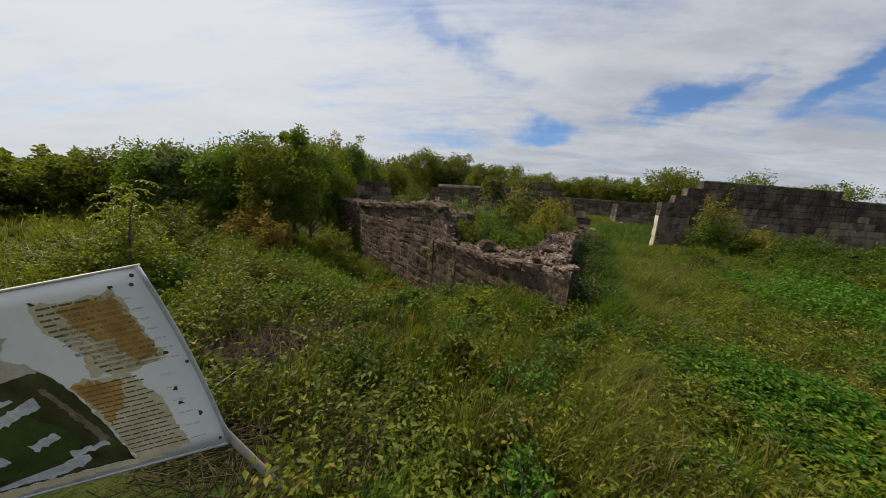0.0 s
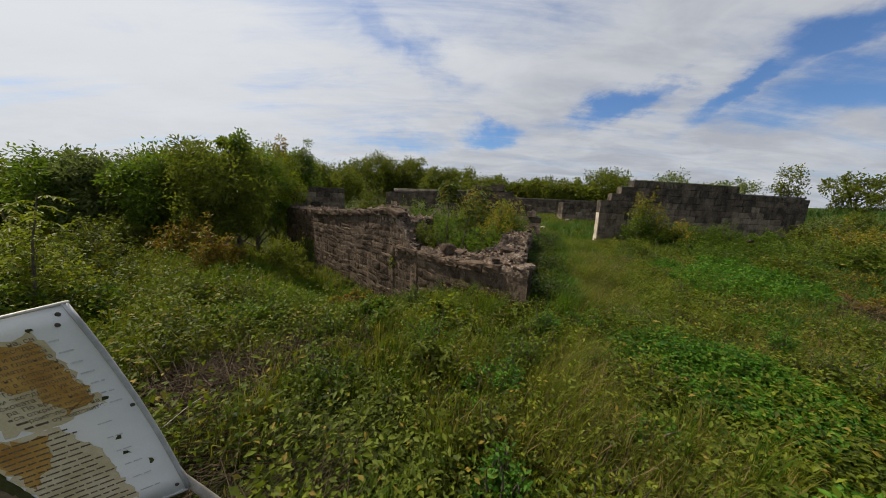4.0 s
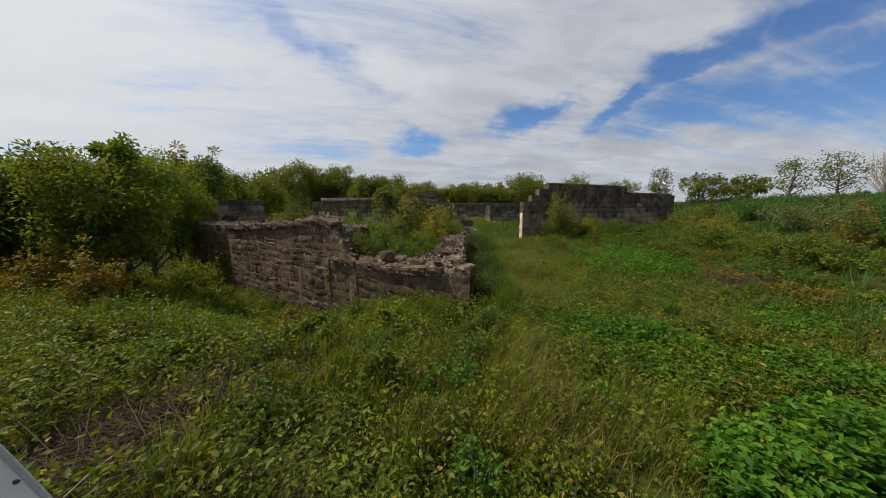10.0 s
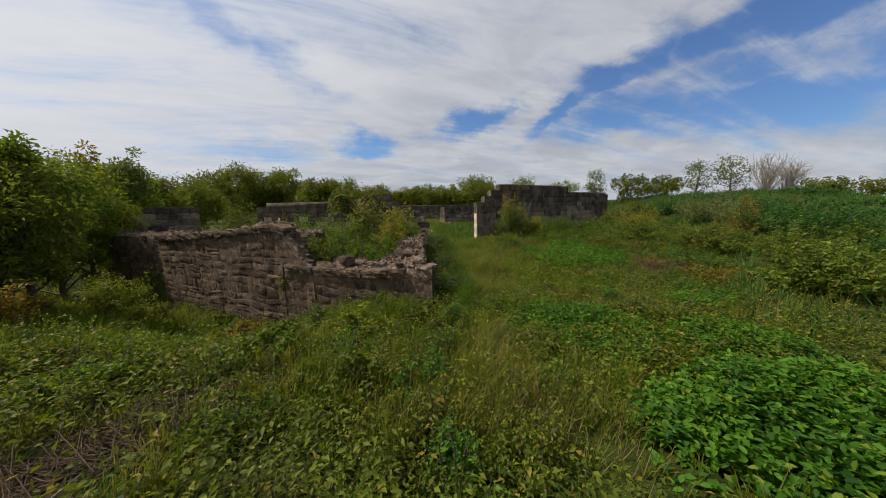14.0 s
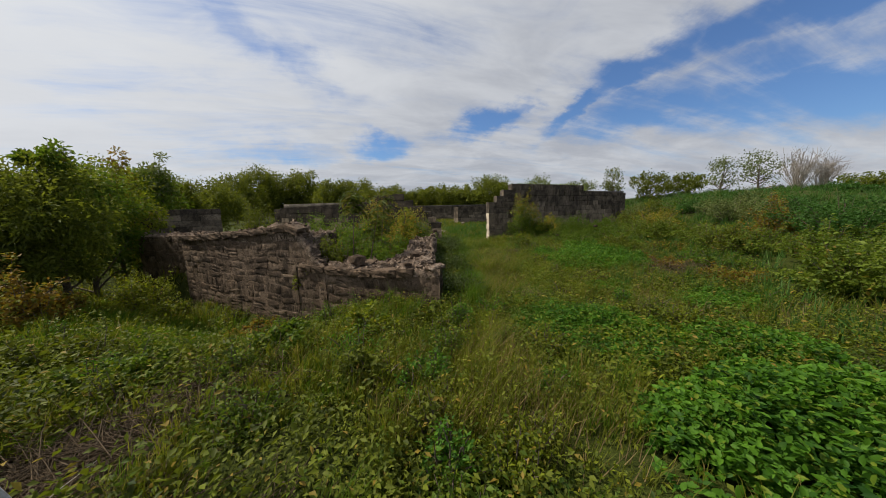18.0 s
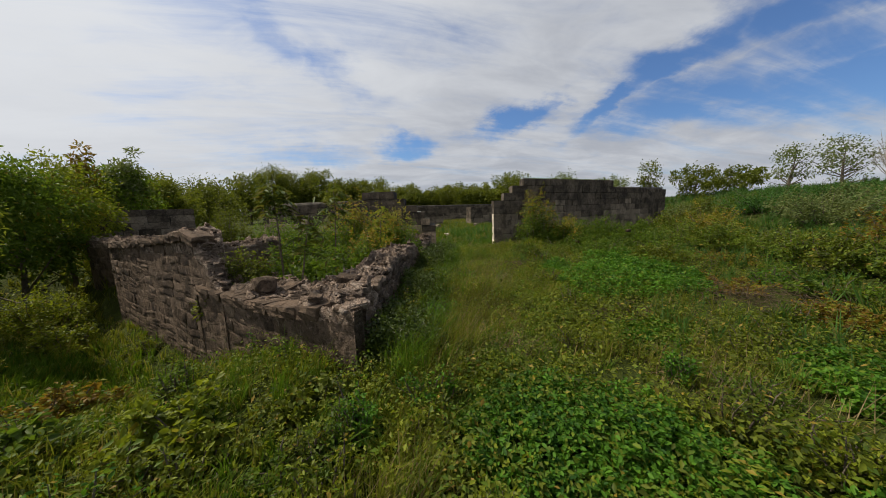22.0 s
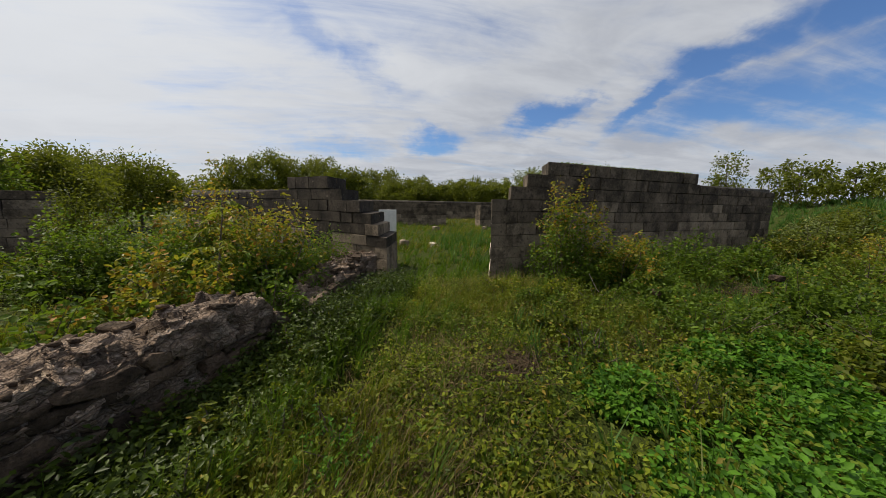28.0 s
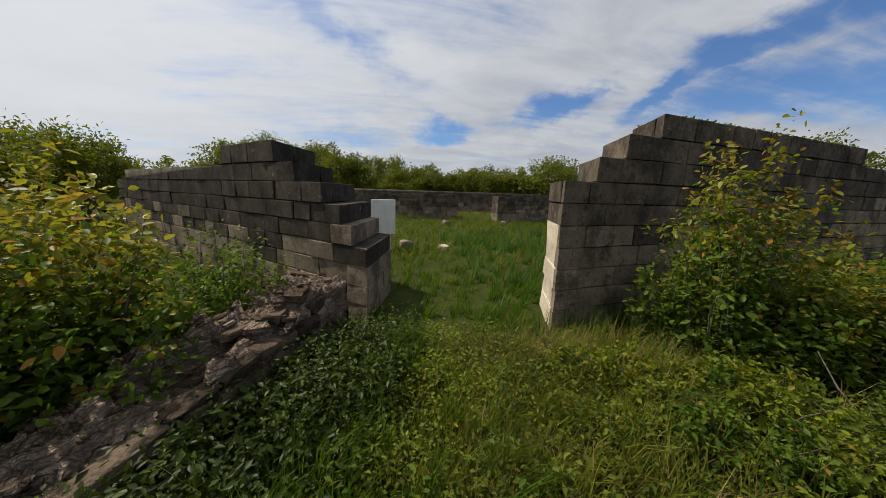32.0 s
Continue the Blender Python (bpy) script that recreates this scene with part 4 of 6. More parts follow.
sign_patch("stain", [(-0.57, -0.55), (-0.34, -0.57), (-0.36, -0.66), (-0.40, -0.74), (-0.50, -0.82), (-0.54, -0.70)], 0.0026, RUSTY, "orange water stain", 0.010, 5)
sign_patch("photograph", [(-1.62, -0.46), (-0.84, -0.45), (-0.645, -0.43), (-0.59, -0.53), (-0.475, -1.065), (-1.62, -1.06)], 0.0018, PHOTO, "dark aerial photograph of the ruin", 0.003, 6)
sign_patch("stain", [(-1.55, -0.12), (-0.72, -0.17), (-0.67, -0.23), (-0.72, -0.30), (-0.80, -0.27), (-0.70, -0.36), (-0.62, -0.44), (-0.80, -0.45), (-1.55, -0.43)], 0.0014, TORN, "torn brown backing paper", 0.012, 7)
sign_patch("stain", [(-1.62, -1.062), (-0.47, -1.068), (-0.36, -1.075), (-0.33, -1.10), (-1.62, -1.115)], 0.0014, PAPER, "stained lower margin", 0.006, 8)
sign_patch("picture_lawn", [(-1.60, -0.68), (-0.86, -0.62), (-0.70, -0.80), (-0.66, -0.90), (-0.78, -0.97), (-1.0, -1.0), (-1.60, -1.01)], 0.0024, PHOTO_LAWN, "green lawn printed on the photograph", 0.006, 9)
sign_patch("picture_wall", [(-0.70, -0.53), (-0.672, -0.53), (-0.535, -0.90), (-0.575, -0.93)], 0.0032, PHOTO_BROWN, "brown wall printed on the photograph", 0.005, 20)
for k, shape in enumerate([[(-0.74, -0.93), (-0.56, -0.915), (-0.545, -0.945), (-0.74, -0.965)],
                           [(-1.25, -1.05), (-1.0, -1.045), (-0.84, -1.015), (-0.735, -0.965), (-0.665, -0.962), (-0.655, -0.995), (-0.72, -1.035), (-0.86, -1.055)],
                           [(-0.90, -0.83), (-0.75, -0.795), (-0.735, -0.83), (-0.88, -0.885)], [(-0.97, -0.64), (-0.74, -0.57), (-0.73, -0.625), (-0.95, -0.70)],
                           [(-0.97, -0.58), (-0.84, -0.545), (-0.83, -0.56), (-0.95, -0.61)], [(-1.5, -0.62), (-1.10, -0.58), (-1.12, -0.66), (-1.5, -0.70)], [(-1.3, -0.90), (-1.02, -0.86), (-1.0, -0.91), (-1.3, -0.95)]]):
    sign_patch("picture_wall", shape, 0.0034, PHOTO_LIGHT, "pale wall printed on the photograph", 0.005, 21 + k)
for k, (x, y) in enumerate([(-0.131, -0.70), (-0.137, -0.80), (-0.075, -0.89), (-0.145, -0.075), (-0.48, -0.085), (-0.09, -0.48)]):
    sign_patch("lichen_spot", [(x - 0.012, y - 0.006), (x + 0.010, y - 0.010), (x + 0.013, y + 0.004), (x - 0.004, y + 0.012)], 0.003, PHOTO, "dark green lichen spot", 0.006, 40 + k)


def sign_text(text, right, y, size):
    curve = bpy.data.curves.new("text_line", "FONT")
    curve.body, curve.size, curve.align_x = text, size, "RIGHT"
    curve.materials.append(INK)
    ob = new("text_line", curve)
    ob.parent = SIGN
    ob.location = (right, y, sign_bow(right, y) + 0.0045)
    return ob


LINES = ["на, св", "екседра.", "24.80 м и широка", "ата и на главната", "ринципията с един", "зи момент крепостна", "мещение в сградата с", "енета\". То се разполага", "иум екседра. Тук се", "войсковата част, а вой",
         "ра. По време на ан", "са открити постам", "роителството на", "оучвателите"]
PRINT = np.random.default_rng(64)


def word_bars(left, right, y, tall, mat):
    """A line of unreadable print: one bar a word."""
    x = left
    while x < right - 0.01:
        w = min(PRINT.uniform(0.018, 0.06), right - x)
        bm = box_bm((w, tall, 0.0008), (x + w / 2, y + PRINT.normal() * 0.0006, sign_bow(x, y) + 0.0042))
        part("print_bar", bm_mesh("print_bar", bm, mat), SIGN)
        x += w + 0.009


for k, words in enumerate(LINES):
    edge, y = -0.150 + 0.0035 * k, -0.122 - 0.0305 * k
    sign_text(words, edge, y, 0.031)
    start = -0.475 - 0.02 * math.sin(k * 0.5) if k < 6 else -0.47 + 0.012 * (k - 6)
    word_bars(start, edge - 0.0168 * len(words), y + 0.008, 0.010, INK)
    if k % 2:
        word_bars(edge + 0.02, edge + 0.07, y + 0.008, 0.007, GHOST)
for k in range(17):
    y = -0.575 - 0.0285 * k
    word_bars(-0.545 + 0.005 * k, -0.27 + 0.004 * k + 0.02 * math.sin(k * 2.1), y, 0.007, INK)
    if k % 3 == 1:
        word_bars(-0.17, -0.12 + 0.002 * k, y, 0.006, GHOST)


def far_panel():
    a, b = Vector((3.79, 17.86, 0)), Vector((4.44, 17.95, 0))
    rz = math.degrees(math.atan2(b.y - a.y, b.x - a.x))
    board = empty("white_notice_board", (a.x + b.x) / 2, (a.y + b.y) / 2, 0.0, "white blank board standing behind the broken wall", "sign", rz=rz)
    part("board", bm_mesh("board", box_bm((0.66, 0.03, 0.97), (0, 0, 0.96), 0.008), BLEACH), board, "white weathered board")
    for x in (-0.22, 0.22):
        part("post", bm_mesh("post", box_bm((0.05, 0.05, 1.4), (x, 0.04, 0.65), 0.006), POST_MAT), board)
    return board


far_panel()


# ---------------------------------------------------------------- trees and bushes
def branch_set(r, height, spread, count, base_r, trunk_top=0.75, lean=(0, 0), first=0.25):
    """A tapering trunk with limbs; gives tubes and the limbs' ends."""
    k = np.linspace(0, 1, 7)
    wob = np.cumsum(r.normal(size=(7, 2)) * 0.03 * height / 3, axis=0)
    trunk = np.column_stack([lean[0] * k + wob[:, 0], lean[1] * k + wob[:, 1], k * height * trunk_top - 0.1])
    tubes = [tube(trunk, base_r * (1 - 0.8 * k), 7)]
    ends = [trunk[-1]]
    for _ in range(count):
        s = r.uniform(first, 0.98)
        at = np.array([np.interp(s, k, trunk[:, c]) for c in range(3)])
        ang = r.uniform(0, 2 * np.pi)
        reach = spread * r.uniform(0.5, 1.0) * (1.15 - 0.5 * s)
        rise = height * r.uniform(0.08, 0.34)
        tip = at + [math.cos(ang) * reach, math.sin(ang) * reach, rise]
        mid = (at + tip) / 2 + r.normal(size=3) * 0.06 * reach + [0, 0, -0.05 * rise]
        rad = base_r * (0.5 - 0.3 * s)
        tubes.append(tube([at, mid, tip], [rad, rad * 0.6, rad * 0.2], 5))
        ends += [tip, mid * 0.4 + tip * 0.6]
    return tubes, np.array(ends)


def foliage(r, centres, radius, count, leaf, aspect=0.5, up=0.4, shell=0.55, flat=0.8):
    """Leaves gathered in lobes about the centres, thicker at the outside."""
    which = r.integers(len(centres), size=count)
    rad = np.broadcast_to(np.asarray(radius, float), len(centres))[which] * r.uniform(0.85, 1.15, count)
    d = unit(r.normal(size=(count, 3)))
    k = r.random(count) ** shell
    bumpy = 1 + 0.22 * np.sin(d[:, 0] * 5 + which) * np.sin(d[:, 1] * 6 + which * 1.7) + 0.14 * np.sin(d[:, 2] * 9 + which)
    p = centres[which] + d * (rad * k * bumpy)[:, None] * (1, 1, flat)
    return leaf_arrays(p, leaf, r, aspect, up, out=d)


def tree(name, x, y, height, width, leaves, leaf, mat, seed, label, category="tree", trunk=0.08, limbs=9, crown_from=0.25, group="", lobes=14, bark=None, aspect=0.5, tight=0.34, up=0.4):
    r = np.random.default_rng(seed)
    z = float(ground_height(x, y))
    thing = empty(name, x, y, z, label, category, group)
    tubes, ends = branch_set(r, height, width * 0.42, limbs, trunk, first=max(0.1, crown_from))
    v, f = joined(tubes)
    part("trunk", mesh_of("trunk", v, f, bark or BARK, flat=False), thing)
    low, mid = crown_from * height, (1 + crown_from) / 2 * height
    lobes = lobes * 4
    d = unit(r.normal(size=(lobes, 3)))
    k = r.uniform(0.2, 1.0, (lobes, 1)) ** 0.6 * 0.86
    cen = d * k * (width * 0.5, width * 0.5, (height - low) * 0.5) + (0, 0, mid)
    rad = tight * 0.46 * min(width, height - low) * r.uniform(0.5, 1.25, len(cen))
    cen[:, 2] = np.minimum(cen[:, 2], height - rad * 0.85)
    v, f = foliage(r, cen, rad, int(leaves * 0.85), leaf * 1.06, aspect, up)
    v[:, 2] = np.maximum(v[:, 2] * height / np.percentile(v[:, 2], 99.7), 0.02)
    part("crown", mesh_of("crown", v, f, mat), thing)
    return thing


def polar(az, dist):
    return 0.2 + dist * math.sin(radians(az)), 0.1 + dist * math.cos(radians(az))


def tree_at(az, dist, elev, width, leaves, leaf, mat, seed, label, name="tree", **more):
    x, y = polar(az, dist)
    top = 1.75 + dist * math.tan(radians(elev)) - float(ground_height(x, y))
    return tree(name, x, y, top, width, leaves, leaf, mat, seed, label, **more)


# big leafy trees and bushes beyond the weeds, towards the sun: azimuth, distance, elevation of the top, width, leaves, leaf size
THICKET = [
    (-66.0, 17.0, -0.8, 3.4, 9000, 0.15, DARK, "dark round-crowned bush on the bank"),
    (-61.5, 17.0, -0.2, 3.4, 11000, 0.15, HEDGE, "dark round-crowned bush on the bank"),
    (-57.0, 16.5, 1.4, 2.8, 7000, 0.14, HEDGE, "open grey-green tree behind tall weeds"),
    (-52.5, 15.0, 2.7, 2.8, 10000, 0.13, SHRUB, "green bushy tree behind tall weeds"),
    (-50.0, 14.0, 3.1, 1.9, 7000, 0.13, PALE_LEAF, "grey-green willow with pointed shoots"),
    (-47.0, 14.5, 1.9, 2.6, 9000, 0.13, HEDGE, "grey-green bushy tree with pointed shoots"),
    (-43.5, 12.6, 5.2, 2.6, 16000, 0.11, SHRUB, "tall green bushy tree behind the weeds"),
    (-40.0, 12.4, 5.2, 2.5, 15000, 0.11, YELLOW, "tall dense green tree beside the ruin"),
    (-36.8, 11.0, 7.4, 2.7, 19000, 0.10, DARK, "dense dark green willow-leaved tree beside the ruin"),
    (-35.4, 11.4, 8.8, 1.2, 5000, 0.10, SHRUB, "slender pointed tree above the thicket"),
    (-33.0, 15.0, 7.0, 3.2, 12000, 0.13, SHRUB, "green tree behind the ruin"),
    (-30.3, 16.5, 7.4, 2.8, 9000, 0.13, YELLOW, "open tree with reddish young leaves"),
    (-29.4, 19.0, 8.9, 1.3, 1600, 0.15, RUST, "thin tree top with reddish feathered leaves"),
    (-25.9, 19.5, 8.8, 1.6, 1700, 0.15, PALE_LEAF, "thin open tree top above the hedge"),
    (-27.5, 20.0, 6.6, 3.6, 11000, 0.15, SHRUB, "hedge tree behind the ruin"),
    (-23.5, 22.0, 5.6, 3.4, 9000, 0.16, HEDGE, "hedge tree behind the ruin"),
    (-20.0, 25.0, 5.4, 4.2, 10000, 0.17, HEDGE, "low hedge tree behind the ruin"),
    (-33.0, 24.0, 6.2, 5.0, 9000, 0.17, HEDGE, "hedge tree behind the ruin"),
    (-40.0, 24.0, 5.2, 5.2, 9000, 0.17, DARK, "hedge tree behind the ruin"),
    (-47.0, 22.0, 3.0, 4.6, 8000, 0.16, HEDGE, "hedge tree behind tall weeds"),
    (-26.0, 28.0, 5.6, 5.0, 10000, 0.18, HEDGE, "hedge tree behind the ruin"),
]
for k, (az, dist, elev, wide, count, leaf, mat, label) in enumerate(THICKET):
    tree_at(az, dist, elev + (0.3 if az < -46 else -0.8), wide, count, leaf, mat, 40 + k, label, crown_from=0.04 if wide > 1.8 else 0.35, lobes=22 if wide > 1.8 else 7, aspect=0.36, group="thicket beyond the weeds")
HEDGES = [(-17.0, 46, 5.4, 7.5), (-13.6, 50, 7.0, 7.0), (-10.6, 52, 6.0, 7.0), (-7.2, 52, 6.6, 7.2), (-2.0, 42, 4.9, 6.5), (1.7, 56, 5.2, 8.0), (5.0, 52, 3.6, 8.0), (9.0, 52, 4.0, 8.0), (13.0, 54, 3.4, 8.5),
          (17.0, 52, 3.9, 8.0), (20.5, 54, 3.7, 7.0), (24.0, 58, 3.0, 7.0)]
for k, (az, dist, elev, wide) in enumerate(HEDGES):
    tree_at(az, dist, elev, wide, 9000, 0.27, HEDGE, 70 + k, "leafy green hedge tree beyond the courtyard walls", group="hedge behind the courtyard", crown_from=0.03, lobes=20, trunk=0.14)
tree_at(26.8, 58, 5.5, 8.6, 12000, 0.27, DARK, 91, "round dark green bush beyond the stepped wall", crown_from=0.02, lobes=30, trunk=0.2)
tree_at(35.4, 44, 5.1, 6.5, 5000, 0.18, PALE_LEAF, 92, "pale green tree behind the high wall", crown_from=0.1)
tree_at(42.5, 44, 4.0, 5.0, 3500, 0.18, PALE_LEAF, 93, "pale green low tree behind the high wall", crown_from=0.1)
tree_at(47.3, 30, 5.6, 2.0, 1900, 0.13, HEDGE, 94, "small round-headed tree on the mound", crown_from=0.15, tight=0.42)
tree_at(52.5, 31, 4.6, 3.6, 3600, 0.15, HEDGE, 95, "small bushy tree on the mound", crown_from=0.0)
tree_at(56.0, 32, 4.0, 4.0, 3600, 0.15, DARK, 96, "low bush on the mound", crown_from=0.0)
tree_at(60.6, 28, 5.9, 2.2, 1500, 0.11, PALE_LEAF, 97, "thin open-crowned young tree on the mound", crown_from=0.05, tight=0.4, limbs=18)
tree_at(64.2, 28, 6.2, 3.0, 1900, 0.11, PALE_LEAF, 98, "open-crowned young tree on the mound", crown_from=0.05, tight=0.4, limbs=20)
tree_at(72.3, 42, 2.7, 3.5, 2500, 0.17, DARK, 99, "distant dark tree on the mound", crown_from=0.1)
tree_at(75.0, 44, 2.5, 4.0, 2500, 0.17, DARK, 101, "distant dark tree on the mound", crown_from=0.1)


def bare_tree(az, dist, elev, seed):
    r = np.random.default_rng(seed)
    x, y = polar(az, dist)
    z = float(ground_height(x, y))
    h = 1.75 + dist * math.tan(radians(elev)) - z
    thing = empty("bare_shrub", x, y, z, "leafless grey twiggy shrub on the mound", "shrub")
    tubes = []
    for _ in range(70):
        a, s = r.uniform(0, 2 * np.pi), r.uniform(0.5, 1.0)
        tip = np.array([math.cos(a) * h * 0.55 * r.random(), math.sin(a) * h * 0.55 * r.random(), h * s])
        mid = tip * (0.45, 0.45, 0.5) + r.normal(size=3) * 0.12
        tubes.append(tube([(r.normal() * 0.12, r.normal() * 0.12, -0.1), mid, tip], [0.020, 0.012, 0.003], 4))
        for _ in range(5):
            e = mid + (tip - mid) * r.uniform(0.1, 0.9)
            tubes.append(tube([e, e + r.normal(size=3) * (0.25, 0.25, 0.15) + (0, 0, 0.25)], [0.008, 0.003], 4))
    v, f = joined(tubes)
    part("twig_mass", mesh_of("twigs", v, f, STICK), thing, "grey bare twigs")


def far_hedge():
    """The unbroken belt of scrub behind the separate trees."""
    r = np.random.default_rng(404)
    n = 42000
    az = r.uniform(-75, 33, n)
    dist = 62 + 6 * np.sin(az * 0.21) + r.normal(size=n) * 2.5
    x, y = 0.2 + dist * np.sin(np.radians(az)), 0.1 + dist * np.cos(np.radians(az))
    top = 4.2 * (0.5 + 0.5 * smooth(-56, -40, az)) + 0.6 * np.sin(az * 0.9) + 0.7 * np.sin(az * 2.3 + 1) + 0.4 * np.sin(az * 5.1)
    place = np.column_stack([x, y, top * r.random(n) ** 0.6])
    v, f = leaf_arrays(place, 0.45, r, 0.6, 0.4)
    return tagged(new("far_scrub", mesh_of("far_scrub", v, f, HEDGE)), "belt of green scrub far behind the ruin", "scrub", kind="stuff")


far_hedge()
bare_tree(67.5, 27, 6.0, 111)
bare_tree(69.5, 27.5, 4.6, 112)


def bush(x, y, height, width, leaves, leaf, mat, seed, label, name="bush", aspect=0.5, up=0.45, group="", per=46, stem_mat=None, oval=False, young=0.0, crown=None):
    """A bush of arching leafy shoots: short side sprays stand off each shoot, thicker towards its end."""
    r = np.random.default_rng(seed)
    z = float(ground_height(x, y))
    thing = empty(name, x, y, z, label, "bush", group)
    shoots = max(8, leaves // per)
    a = r.uniform(0, 2 * np.pi, shoots)
    q = width * 0.5 * np.sqrt(r.random(shoots))
    dome = np.sqrt(np.maximum(0.06, 1 - (2 * q / width) ** 2 * 0.92))
    lump = 1 + 0.16 * np.sin(a * 3 + seed) + 0.12 * np.sin(a * 5 + 2 * seed)
    tip = np.column_stack([np.cos(a) * q * lump, np.sin(a) * q * lump, height * dome * r.uniform(0.42, 1.0, shoots) * lump])
    root = np.column_stack([np.cos(a) * q * 0.35, np.sin(a) * q * 0.35, np.full(shoots, -0.05)]) + r.normal(size=(shoots, 3)) * (0.04, 0.04, 0)
    mid = root * (0.45, 0.45, 0.4) + tip * (0.55, 0.55, 0.68) + r.normal(size=(shoots, 3)) * 0.05 * height
    tubes = []
    for k in range(0, shoots, max(1, shoots // 40)):
        tubes.append(tube([root[k], mid[k], tip[k]], [0.010, 0.007, 0.002], 4))
    v, f = joined(tubes)
    part("branchwork", mesh_of("branchwork", v, f, stem_mat or BARK), thing, kind="stuff")
    n = shoots * per
    which = np.repeat(np.arange(shoots), per)
    s = (0.12 + 0.88 * r.random(n) ** 0.62)[:, None]
    on = root[which] * (1 - s) ** 2 + 2 * s * (1 - s) * mid[which] + s * s * tip[which]
    sprays = unit(r.normal(size=(shoots * 7, 3)) * (1, 1, 0.6) + (0, 0, 0.25))
    side = sprays[which * 7 + r.integers(7, size=n)]
    reach = min(width, height) * 0.20 * r.random(n)[:, None] * (1.25 - 0.8 * s)
    p = on + side * reach + r.normal(size=(n, 3)) * 0.012
    # upper leaves take the crown colour: young growth with the sun's brightening put in
    high = (p[:, 2] + r.normal(size=n) * 0.16 * height > height * 0.58) & (s[:, 0] > 0.5) if crown else np.zeros(n, bool)
    for name_of, here, leafy in (("foliage", ~high, mat), ("sunlit_young_foliage", high, crown)):
        if not here.any():
            continue
        v, f = leaf_arrays(p[here], leaf * (1.15 - 0.45 * s[here, 0]), r, aspect, up, out=side[here] * 0.8 + np.array([0, 0, 0.15]), droop=0.25, oval=oval)
        v[:, 2] = np.maximum(v[:, 2], -0.03)
        part(name_of, mesh_of(name_of, v, f, leafy), thing, "young upper leaves in a sunlit yellow-green" if leafy is crown else "")
    if young:
        # the season's new leaves at the ends of the highest shoots
        top = np.nonzero(tip[:, 2] > height * 0.5)[0]
        pick = np.repeat(top[r.random(len(top)) < young], 9)
        if len(pick):
            s = r.uniform(0.84, 1.02, (len(pick), 1))
            p = mid[pick] * (1 - s) + tip[pick] * s + r.normal(size=(len(pick), 3)) * 0.03
            v, f = leaf_arrays(p, leaf * 0.8, r, aspect, up, oval=oval)
            part("young_leaves", mesh_of("young_leaves", v, f, RUST if seed % 2 else GOLD), thing, "rust-tinted young leaves")
    return thing


